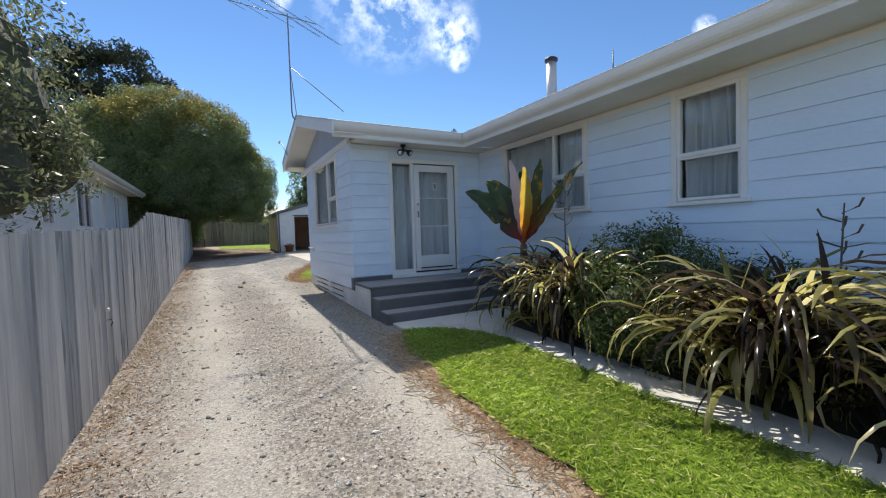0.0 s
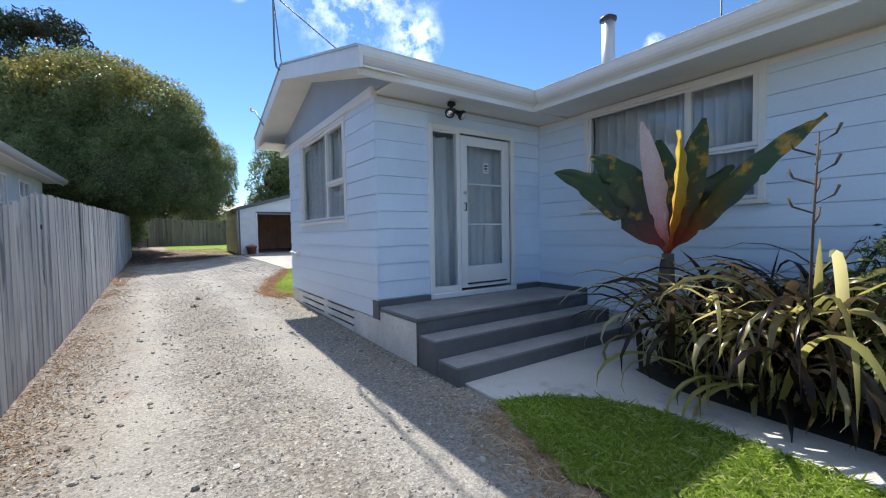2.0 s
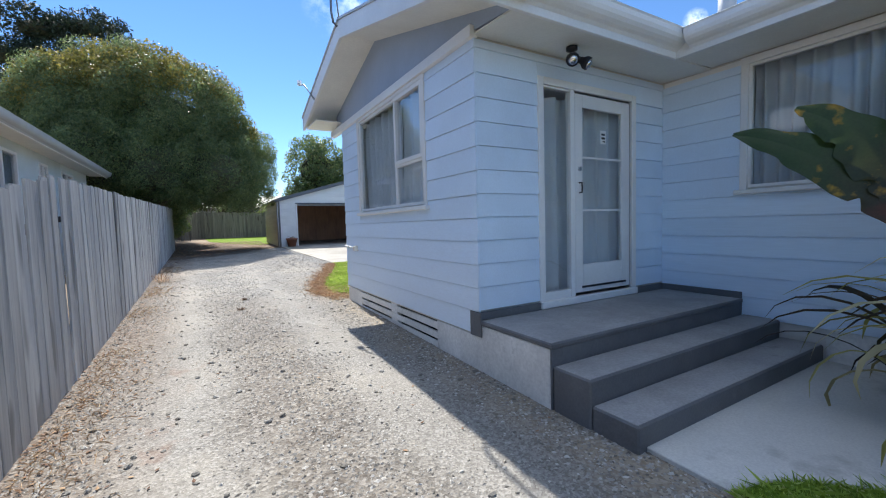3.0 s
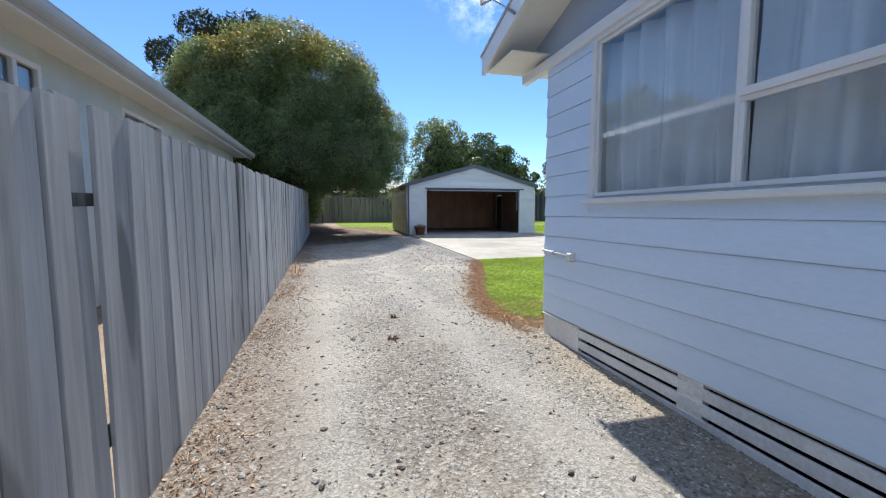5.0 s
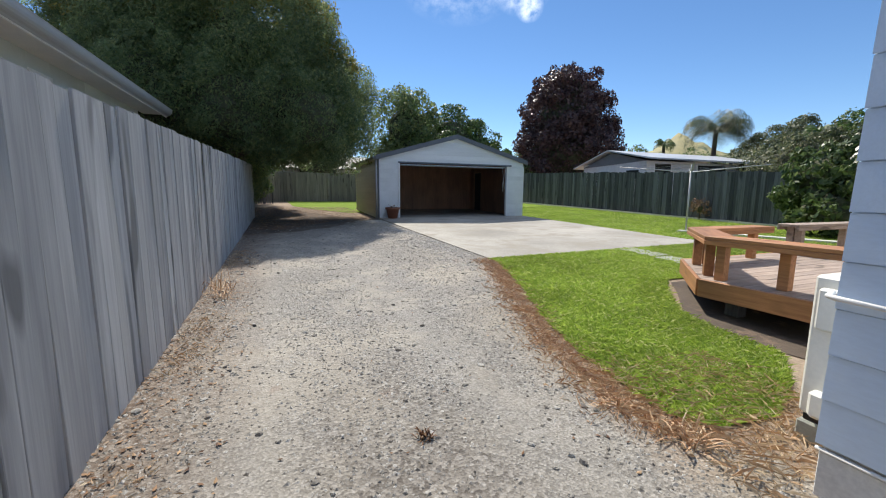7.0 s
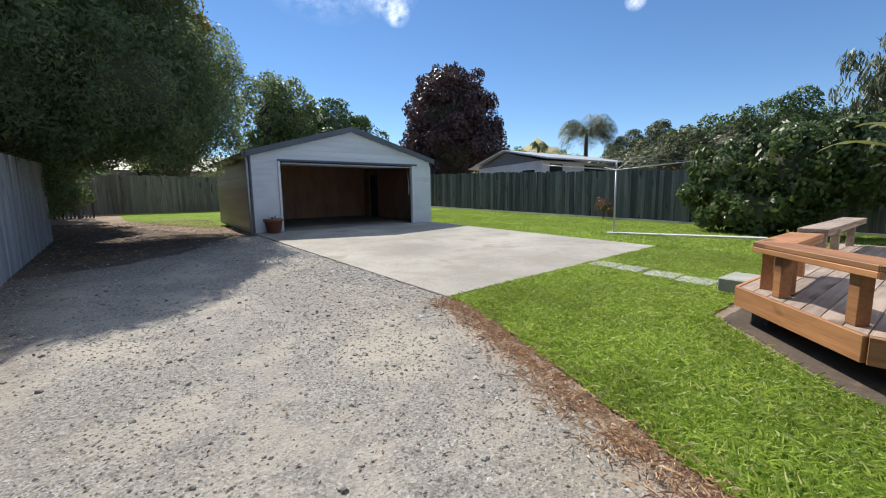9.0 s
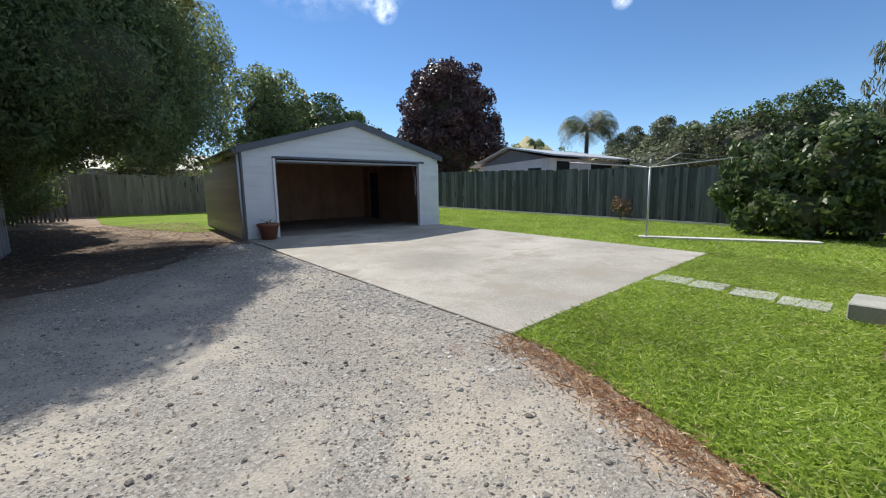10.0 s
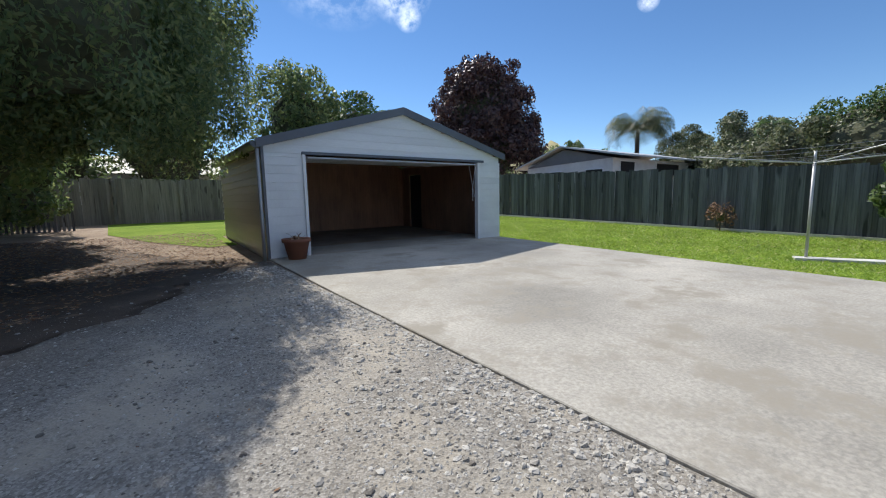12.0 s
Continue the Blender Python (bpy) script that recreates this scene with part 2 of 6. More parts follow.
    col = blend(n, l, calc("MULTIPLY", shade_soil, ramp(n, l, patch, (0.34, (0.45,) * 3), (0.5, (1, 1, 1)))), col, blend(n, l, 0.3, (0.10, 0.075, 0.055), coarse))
    big = noise_of(n, l, vec, 0.35, 3)
    col = blend(n, l, 0.4, col, ramp(n, l, big, (0.35, (0.62,) * 3), (0.65, (1, 1, 1))), "MULTIPLY")
    l.new(col, p.inputs["Base Color"])
    p.inputs["Roughness"].default_value = 0.92
    height = calc("ADD", calc("MULTIPLY", bump1, calc("SUBTRACT", 1.15, bed)), calc("MULTIPLY", bump2, 0.5))
    bump_to(n, l, p, height, 0.6, 0.011)
    return m


def litter_material():
    m, n, l, p = nodes_of("dry_ground")
    vec = spot(n, l, False)
    a = noise_of(n, l, vec, 1.3, 6, 0.7)
    b = noise_of(n, l, vec, 45.0, 5, 0.7)
    col = ramp(n, l, a, (0.3, (0.25, 0.175, 0.12)), (0.5, (0.36, 0.27, 0.19)), (0.7, (0.46, 0.37, 0.27)))
    col = blend(n, l, 0.7, col, ramp(n, l, b, (0.3, (0.35,) * 3), (0.7, (1, 1, 1))), "MULTIPLY")
    l.new(col, p.inputs["Base Color"])
    p.inputs["Roughness"].default_value = 0.95
    bump_to(n, l, p, b, 0.6, 0.02)
    return m


def lawn_material():
    m, n, l, p = nodes_of("lawn")
    vec = spot(n, l, False)
    a = noise_of(n, l, vec, 0.8, 6, 0.7)
    b = noise_of(n, l, vec, 60.0, 4, 0.7)
    col = ramp(n, l, a, (0.3, (0.17, 0.28, 0.036)), (0.55, (0.25, 0.36, 0.046)), (0.75, (0.35, 0.39, 0.09)))
    col = blend(n, l, 0.8, col, ramp(n, l, b, (0.3, (0.4,) * 3), (0.7, (1, 1, 1))), "MULTIPLY")
    l.new(col, p.inputs["Base Color"])
    p.inputs["Roughness"].default_value = 0.95
    p.inputs["Specular IOR Level"].default_value = 0.1
    bump_to(n, l, p, b, 0.8, 0.03)
    return m


def glass_material():
    m, n, l, p = nodes_of("window_glass")
    p.inputs["Base Color"].default_value = (0.95, 0.97, 0.97, 1)
    p.inputs["Roughness"].default_value = 0.02
    p.inputs["Transmission Weight"].default_value = 1.0
    p.inputs["IOR"].default_value = 1.5
    return m


def stone_material(name="loose_stone", lift=1.0):
    m, n, l, p = nodes_of(name)
    geo = n.new("ShaderNodeNewGeometry")
    col = ramp(n, l, geo.outputs["Random Per Island"], (0.0, (0.12, 0.105, 0.09)), (0.35, (0.22, 0.205, 0.178)), (0.8, (0.36, 0.34, 0.305)), (1.0, (0.50, 0.48, 0.44)))
    if lift > 1:
        col = blend(n, l, 0.5, col, (0.50, 0.475, 0.43))
    l.new(col, p.inputs["Base Color"])
    p.inputs["Roughness"].default_value = 0.85
    return m


def island_material(name, stops, rough=0.8):
    m, n, l, p = nodes_of(name)
    geo = n.new("ShaderNodeNewGeometry")
    l.new(ramp(n, l, geo.outputs["Random Per Island"], *stops), p.inputs["Base Color"])
    p.inputs["Roughness"].default_value = rough
    return m


BOARD = surface("pale_blue_paint", (0.69, 0.81, 0.95), 0.45, coarse=(1.2, 0.05), fine=(60, 0.08), bump=0.06, vary=0.02)
TRIM = surface("white_trim_paint", (0.80, 0.80, 0.79), 0.42, coarse=(2, 0.05), fine=(50, 0.08), bump=0.06, vary=0.02)
PANEL = surface("grey_blue_panel", (0.36, 0.42, 0.52), 0.5, coarse=(2, 0.06), bump=0.06)
SOFFIT = surface("soffit_paint", (0.80, 0.79, 0.73), 0.6, coarse=(2, 0.06), bump=0.06)
PLASTER = surface("whitewashed_concrete", (0.78, 0.77, 0.74), 0.8, coarse=(2.5, 0.14), fine=(35, 0.25), bump=0.35, stain=((0.35, 0.33, 0.30), 3.0, 0.62))
CHARCOAL = surface("charcoal_step_paint", (0.14, 0.143, 0.15), 0.7, coarse=(2, 0.18), fine=(50, 0.3), bump=0.35, stain=((0.2, 0.2, 0.2), 4.0, 0.62))
TREAD = surface("pale_tread", (0.34, 0.335, 0.33), 0.8, coarse=(2, 0.2), fine=(45, 0.35), bump=0.35, stain=((0.2, 0.2, 0.2), 3.0, 0.6))
CONCRETE = surface("concrete", (0.58, 0.57, 0.53), 0.85, coarse=(0.8, 0.14), fine=(70, 0.25), bump=0.3, stain=((0.33, 0.32, 0.29), 1.1, 0.56))
SLABMAT = surface("slab_concrete", (0.40, 0.375, 0.325), 0.85, coarse=(0.45, 0.3), fine=(34, 0.5), bump=0.4, stain=((0.27, 0.245, 0.2), 1.3, 0.50))
# Near-black that paints the unlit depth behind slats, doorway and far panes
DARK = surface("dark_void", (0.02, 0.02, 0.02), 0.9)
ROOF = surface("roof_sheet", (0.55, 0.56, 0.57), 0.45, 0.2)
GROOF = surface("garage_roof_sheet", (0.11, 0.12, 0.14), 0.45, 0.1)
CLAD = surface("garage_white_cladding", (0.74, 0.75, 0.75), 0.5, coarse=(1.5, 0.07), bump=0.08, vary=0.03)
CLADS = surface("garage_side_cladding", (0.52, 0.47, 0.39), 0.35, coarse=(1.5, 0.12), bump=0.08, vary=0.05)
PLY = wood_material("brown_lining_board", (0.34, 0.185, 0.11), (0.23, 0.12, 0.065), 0.6, "z", 0.1, False)
BROWNFENCE = wood_material("brown_old_paling", (0.30, 0.275, 0.23), (0.15, 0.135, 0.11), 0.9, "z", 0.3)
PALING = wood_material("weathered_paling", (0.435, 0.44, 0.44), (0.32, 0.325, 0.33), 0.85, "z", 0.16)
OLDFENCE = wood_material("dark_old_paling", (0.15, 0.152, 0.158), (0.05, 0.052, 0.056), 0.9, "z", 0.45)
CEDAR = wood_material("stained_deck_timber", (0.50, 0.235, 0.10), (0.30, 0.125, 0.05), 0.6, "x", 0.15)
GREYDECK = wood_material("greyed_deck_board", (0.42, 0.33, 0.27), (0.25, 0.19, 0.15), 0.8, "x", 0.15)
GALV = surface("galvanised_steel", (0.45, 0.46, 0.47), 0.58, 0.6, bump=0.05)
# Darker than the galvanised steel: the backlit look is put into the colour
AERIAL = surface("backlit_aerial_metal", (0.20, 0.21, 0.23), 0.45, 0.6, bump=0.05)
BLACKM = surface("black_metal", (0.03, 0.03, 0.035), 0.4, 0.5, bump=0.05)
CHROME = surface("bright_metal", (0.7, 0.7, 0.72), 0.2, 1.0, bump=0.02)
PLASTIC = surface("cream_plastic", (0.78, 0.76, 0.70), 0.4, bump=0.03)
TERRA = surface("terracotta", (0.28, 0.11, 0.065), 0.75, bump=0.2)
CURTAIN = surface("grey_sheer_curtain", (0.62, 0.64, 0.67), 0.9, coarse=(3, 0.06), bump=0.1)
CURTAIN_PALE = surface("pale_sheer_curtain", (0.86, 0.88, 0.91), 0.9, coarse=(3, 0.06), bump=0.1)
PAPER = surface("white_paper", (0.8, 0.8, 0.78), 0.8)
PLASTERBOARD = surface("indoor_wall", (0.6, 0.58, 0.54), 0.8)
NGUTTER = surface("grey_gutter_paint", (0.45, 0.47, 0.48), 0.4, coarse=(1, 0.1), bump=0.05)
NWALL = surface("neighbour_wall", (0.62, 0.67, 0.66), 0.7, coarse=(1.5, 0.08), bump=0.1)
FAR_WALL = surface("far_house_wall", (0.70, 0.70, 0.68), 0.7)
FAR_ROOF = surface("faded_green_roof", (0.12, 0.14, 0.12), 0.6, coarse=(0.5, 0.1))
FAR_GABLE = surface("far_gable_board", (0.20, 0.21, 0.23), 0.7)
GRAVEL, LITTER, LAWN, GLASS, STONE = gravel_material(), litter_material(), lawn_material(), glass_material(), stone_material()
PALESTONE = stone_material("pale_stone", 2.0)
SOIL = surface("dark_bed_soil", (0.05, 0.04, 0.03), 0.95, coarse=(3, 0.3), fine=(40, 0.4), bump=0.8)
MOULD_AND_SHADE = surface("mould_and_deck_shade", (0.10, 0.075, 0.055), 0.95, coarse=(1.2, 0.35), fine=(30, 0.5), bump=0.8, stain=((0.19, 0.13, 0.09), 3.0, 0.56))
MOSSY = surface("mossy_concrete", (0.36, 0.37, 0.32), 0.9, coarse=(2, 0.2), fine=(40, 0.3), bump=0.3)
FLAX_DRY = leaf_material("dead_flax_leaf", ((0.0, (0.36, 0.29, 0.12)), (0.5, (0.58, 0.50, 0.24)), (1.0, (0.76, 0.68, 0.46))), 0.35, 0.55)
HEDGE_TIP = leaf_material("yellow_top_leaf", ((0.0, (0.14, 0.14, 0.03)), (0.7, (0.27, 0.24, 0.05)), (1.0, (0.40, 0.33, 0.07))), 0.5, 0.45)
BARK = surface("bark", (0.11, 0.085, 0.065), 0.95, coarse=(3, 0.3), fine=(30, 0.4), bump=0.8, stretch=(1, 1, 0.25))
HEDGE = leaf_material("hedge_leaf", ((0.0, (0.12, 0.18, 0.08)), (0.7, (0.21, 0.28, 0.115)), (1.0, (0.33, 0.36, 0.14))), 0.4, 0.66)
# Dark colour of the crown cores stands in for shade among the leaves
CORE_SHADE = surface("crown_core_shade", (0.08, 0.085, 0.045), 0.95, coarse=(2, 0.4), fine=(18, 0.5), bump=0.9)
OLIVE = leaf_material("olive_leaf", ((0.0, (0.07, 0.095, 0.045)), (0.7, (0.16, 0.19, 0.09)), (1.0, (0.34, 0.34, 0.19))), 0.45, 0.42)
PINE = leaf_material("pine_needle", ((0.0, (0.012, 0.028, 0.014)), (1.0, (0.035, 0.06, 0.025))), 0.6, 0.1)
BEECH = leaf_material("copper_beech_leaf", ((0.0, (0.045, 0.022, 0.026)), (0.7, (0.09, 0.045, 0.045)), (1.0, (0.18, 0.10, 0.075))), 0.4, 0.2)
GREEN = leaf_material("green_leaf", ((0.0, (0.05, 0.09, 0.02)), (0.7, (0.10, 0.18, 0.04)), (1.0, (0.2, 0.26, 0.07))), 0.45, 0.3)
CITRUS = leaf_material("glossy_leaf", ((0.0, (0.05, 0.09, 0.03)), (0.7, (0.12, 0.18, 0.06)), (1.0, (0.22, 0.28, 0.10))), 0.38, 0.45)
SHRUB = leaf_material("dark_shrub_leaf", ((0.0, (0.05, 0.075, 0.02)), (0.7, (0.10, 0.15, 0.04)), (1.0, (0.26, 0.30, 0.10))), 0.4, 0.4)
FLAX = leaf_material("bronze_flax_leaf", ((0.0, (0.04, 0.027, 0.022)), (0.46, (0.09, 0.068, 0.04)), (0.56, (0.40, 0.38, 0.11)), (0.78, (0.66, 0.60, 0.24)), (1.0, (0.80, 0.73, 0.50))), 0.2, 0.66)
BANANA_FOOT = (4.05, 5.12, 1.5)


def banana_material(name, foot, middle, tip, reach=1.3, patch=(0.55, 0.36, 0.03), patches=0.0, glow=0.5):
    """A leaf that runs from one colour at its foot to another at its tip, with fine side veins and yellow patches."""
    m, n, l, p = nodes_of(name)
    tc = n.new("ShaderNodeTexCoord")
    far = n.new("ShaderNodeVectorMath")
    far.operation = "DISTANCE"
    far.inputs[1].default_value = BANANA_FOOT
    l.new(tc.outputs["Object"], far.inputs[0])
    sc = n.new("ShaderNodeMath")
    sc.operation = "MULTIPLY_ADD"
    sc.inputs[1].default_value = 1.0 / reach
    l.new(far.outputs["Value"], sc.inputs[0])
    wob = noise_of(n, l, tc.outputs["Object"], 5.0, 3)
    sh = n.new("ShaderNodeMath")
    sh.operation = "MULTIPLY_ADD"
    sh.inputs[1].default_value, sh.inputs[2].default_value = 0.35, -0.17
    l.new(wob, sh.inputs[0])
    l.new(sh.outputs[0], sc.inputs[2])
    col = ramp(n, l, sc.outputs[0], (0.06, foot), (0.34, middle), (0.72, tip))
    if patches:
        st = noise_of(n, l, tc.outputs["Object"], 5.0, 4)
        col = blend(n, l, ramp(n, l, st, (0.57, (0, 0, 0)), (0.68, (patches,) * 3)), col, patch)
    vein = noise_of(n, l, tc.outputs["Object"], 60.0, 3, 0.6, (0.35, 1, 1))
    col = blend(n, l, 0.35, col, ramp(n, l, vein, (0.35, (0.55,) * 3), (0.65, (1, 1, 1))), "MULTIPLY")
    l.new(col, p.inputs["Base Color"])
    p.inputs["Roughness"].default_value = 0.32
    bump_to(n, l, p, vein, 0.2, 0.004)
    tr = n.new("ShaderNodeBsdfTranslucent")
    l.new(col, tr.inputs[0])
    mixs = n.new("ShaderNodeMixShader")
    mixs.inputs[0].default_value = glow
    l.new(p.outputs[0], mixs.inputs[1])
    l.new(tr.outputs[0], mixs.inputs[2])
    l.new(mixs.outputs[0], n["Material Output"].inputs[0])
    return m


BANANA = banana_material("red_banana_leaf", (0.30, 0.05, 0.03), (0.075, 0.06, 0.03), (0.06, 0.10, 0.03), 1.3, (0.6, 0.34, 0.03), 0.8)
BANANA_PINK = banana_material("pale_banana_leaf", (0.62, 0.10, 0.05), (0.66, 0.42, 0.42), (0.74, 0.58, 0.57), 1.1, glow=0.3)
BANANA_GOLD = banana_material("gold_banana_leaf", (0.60, 0.09, 0.03), (0.74, 0.34, 0.04), (0.68, 0.50, 0.08), 1.0, glow=0.65)
BANANA_DRY = leaf_material("yellowing_banana_leaf", ((0.0, (0.16, 0.20, 0.05)), (1.0, (0.34, 0.32, 0.10))), 0.35, 0.45)
BLADE = leaf_material("grass_blade", ((0.0, (0.20, 0.32, 0.045)), (0.5, (0.37, 0.50, 0.072)), (0.85, (0.50, 0.62, 0.12)), (1.0, (0.75, 0.73, 0.38))), 0.5, 0.55)
STRAW = island_material("dry_straw", ((0.0, (0.44, 0.28, 0.16)), (0.6, (0.58, 0.42, 0.26)), (1.0, (0.74, 0.62, 0.43))))
RUST = island_material("rust_brown_straw", ((0.0, (0.36, 0.20, 0.11)), (0.6, (0.56, 0.37, 0.22)), (1.0, (0.74, 0.60, 0.42))))
DEAD = island_material("fallen_leaf", ((0.0, (0.10, 0.05, 0.03)), (0.6, (0.22, 0.12, 0.06)), (1.0, (0.42, 0.28, 0.16))))
HILL = surface("dry_hill_grass", (0.30, 0.27, 0.13), 0.9, coarse=(0.02, 0.3), fine=(0.1, 0.4), bump=0.0, stain=((0.05, 0.075, 0.03), 0.03, 0.5))


# ---- building blocks ----
def G(y):
    """Height of the ground, which climbs gently up the drive."""
    return 0.258 + 0.0216 * min(max(y, -15.0), 50.0)


def thing(name, label, category, group="", at=None, kind=""):
    ob = new(name)
    ob.empty_display_size = 0.1
    if at is not None:
        ob.matrix_basis = at
    return tagged(ob, label, category, group, kind)


def link(name, me, material, parent=None, label=""):
    me.materials.append(material) if not me.materials else None
    ob = new(name, me)
    if parent is not None:
        ob.parent = parent
    return tagged(ob, label)


def part(name, bm, material, parent=None, label="", smooth=False):
    me = bpy.data.meshes.new(name)
    bm.normal_update()
    bm.to_mesh(me)
    bm.free()
    if smooth:
        me.polygons.foreach_set("use_smooth", [True] * len(me.polygons))
    return link(name, me, material, parent, label)


def add_box(bm, x0, x1, y0, y1, z0, z1):
    v = [bm.verts.new(p) for p in ((x0, y0, z0), (x1, y0, z0), (x1, y1, z0), (x0, y1, z0), (x0, y0, z1), (x1, y0, z1), (x1, y1, z1), (x0, y1, z1))]
    for f in ((3, 2, 1, 0), (4, 5, 6, 7), (0, 1, 5, 4), (1, 2, 6, 5), (2, 3, 7, 6), (3, 0, 4, 7)):
        bm.faces.new([v[i] for i in f])


def box(name, dims, material, parent=None, label="", bevel=0.004):
    """One part out of one or more boxes, with eased edges."""
    bm = bmesh.new()
    for d in (dims if isinstance(dims, list) else [dims]):
        add_box(bm, *d)
    if bevel:
        bmesh.ops.bevel(bm, geom=bm.edges[:], offset=bevel, segments=1, affect="EDGES")
    return part(name, bm, material, parent, label)


def prism(name, outline, low, high, material, parent=None, label="", axis="z", bevel=0.0):
    """An outline pushed from low to high along an axis; low and high may be functions of the two outline numbers."""
    bm = bmesh.new()

    def at(a, b, c):
        return {"z": (a, b, c), "x": (c, a, b), "y": (a, c, b)}[axis]
    lo = [bm.verts.new(at(a, b, low(a, b) if callable(low) else low)) for a, b in outline]
    hi = [bm.verts.new(at(a, b, high(a, b) if callable(high) else high)) for a, b in outline]
    bm.faces.new(hi)
    bm.faces.new(lo[::-1])
    for i in range(len(lo)):
        j = (i + 1) % len(lo)
        bm.faces.new((lo[i], lo[j], hi[j], hi[i]))
    bmesh.ops.recalc_face_normals(bm, faces=bm.faces[:])
    if bevel:
        bmesh.ops.bevel(bm, geom=bm.edges[:], offset=bevel, segments=1, affect="EDGES")
    return part(name, bm, material, parent, label)


def tube(bm, pts, radius, sides=8, r_end=None):
    pts = [Vector(p) for p in pts]
    rings = []
    for i, p in enumerate(pts):
        d = (pts[min(i + 1, len(pts) - 1)] - pts[max(i - 1, 0)]).normalized()
        u = d.orthogonal().normalized()
        w = d.cross(u)
        r = radius + ((r_end if r_end is not None else radius) - radius) * i / max(1, len(pts) - 1)
        rings.append([bm.verts.new(p + r * (math.cos(a) * u + math.sin(a) * w)) for a in (2 * math.pi * k / sides for k in range(sides))])
    for a, b in zip(rings, rings[1:]):
        if (Vector(a[0].co) - Vector(b[0].co)).length > 2 * (Vector(a[0].co) - Vector(b[sides // 2].co)).length + 1:
            b = b[::-1]
        k0 = min(range(sides), key=lambda k: (b[k].co - a[0].co).length)
        for i in range(sides):
            bm.faces.new((a[i], a[(i + 1) % sides], b[(k0 + i + 1) % sides], b[(k0 + i) % sides]))
    bm.faces.new(rings[0][::-1])
    bm.faces.new(rings[-1])
    bmesh.ops.recalc_face_normals(bm, faces=bm.faces[:])


def rod(name, pts, radius, material, parent=None, label="", sides=8, r_end=None):
    bm = bmesh.new()
    tube(bm, pts, radius, sides, r_end)
    return part(name, bm, material, parent, label, smooth=True)


def lathe(name, profile, material, parent=None, label="", at=(0, 0, 0), sides=20):
    bm = bmesh.new()
    rings = [[bm.verts.new((at[0] + r * math.cos(a), at[1] + r * math.sin(a), at[2] + z)) for a in (2 * math.pi * k / sides for k in range(sides))] for r, z in profile]
    for a, b in zip(rings, rings[1:]):
        for i in range(sides):
            bm.faces.new((a[i], a[(i + 1) % sides], b[(i + 1) % sides], b[i]))
    bm.faces.new(rings[0][::-1])
    bm.faces.new(rings[-1])
    return part(name, bm, material, parent, label, smooth=True)


def raw(name, verts, faces, material, parent=None, label="", smooth=False):
    me = bpy.data.meshes.new(name)
    me.from_pydata(verts.tolist() if hasattr(verts, "tolist") else verts, [], faces.tolist() if hasattr(faces, "tolist") else faces)
    if smooth:
        me.polygons.foreach_set("use_smooth", [True] * len(me.polygons))
    return link(name, me, material, parent, label)


def pieces(rects, u0, u1, z0, z1):
    """The rectangle u0..u1, z0..z1 without the openings in rects."""
    cuts = sorted({u0, u1, *[min(max(v, u0), u1) for r in rects for v in r[:2]]})
    found = []
    for a, b in zip(cuts, cuts[1:]):
        if b - a < 1e-4:
            continue
        gaps = sorted((max(r[2], z0), min(r[3], z1)) for r in rects if r[0] <= a + 1e-4 and r[1] >= b - 1e-4)
        z = z0
        for lo, hi in gaps:
            if lo > z + 1e-4:
                found.append((a, b, z, lo))
            z = max(z, hi)
        if z < z1 - 1e-4:
            found.append((a, b, z, z1))
    return found


def board_mesh(name, height, proud, thin, material, lap=0.0055):
    """A cladding board, one metre long, its foot proud of its head, with a fine groove below it."""
    prof = ((0, 0), (0.003, 0), (0.003, lap), (proud, lap), (proud, lap + 0.008), (thin, height), (0, height))
    v = [(x, y, z) for x in (0, 1) for y, z in prof]
    n = len(prof)
    f = [tuple(range(n)), tuple(range(2 * n - 1, n - 1, -1))] + [(i, i + n, (i + 1) % n + n, (i + 1) % n) for i in range(n)]
    me = bpy.data.meshes.new(name)
    me.from_pydata(v, [], f)
    bm = bmesh.new()
    bm.from_mesh(me)
    bmesh.ops.recalc_face_normals(bm, faces=bm.faces[:])
    bm.to_mesh(me)
    bm.free()
    me.materials.append(material)
    return me


def clad(parent, mesh, base, turn, length, z0, z1, pitch, openings, name="weatherboard"):
    """Rows of boards along a wall: base is the wall's start, turn the heading of its local x axis; openings in (u0, u1, z0, z1)."""
    z = z0
    while z < z1 - 0.02:
        h = min(pitch, z1 - z)
        for a, b, lo, hi in pieces([o for o in openings if o[3] > z + 0.01 and o[2] < z + h - 0.01], 0.0, length, z, z + h):
            ob = new(name, mesh)
            ob.parent = parent
            ob.matrix_basis = Matrix.Translation((base[0], base[1], 0)) @ pose(0, 0, 0, 0, 0, turn) @ Matrix.Translation((a, 0, lo)) @ Matrix.Diagonal((b - a, 1, (hi - lo) / pitch if hi - lo < pitch - 0.001 else 1, 1))
        z += pitch


# ---- ground, drive, lawn, slab ----
bm = bmesh.new()
ys = (-2500, -15, 50, 2500)
vv = [[bm.verts.new((x, y, G(y))) for x in (-2500, -40, 40, 2500)] for y in ys]
for a, b in zip(vv, vv[1:]):
    for i in range(3):
        bm.faces.new((a[i], a[i + 1], b[i + 1], b[i]))
tagged(part("ground", bm, LITTER), "bare dry earth with brown leaf litter", "ground", kind="structure")

rng = np.random.default_rng(7)


def fence_x(y):
    return -0.765 - 0.0138 * y


FRONT_EDGE = [(2.24, 5.46), (2.15, 5.2), (2.03, 4.83), (1.92, 4.3), (1.86, 3.5), (1.83, 2.6), (1.80, 1.8), (1.78, 0.5), (1.75, -2.0), (1.7, -12.0)]
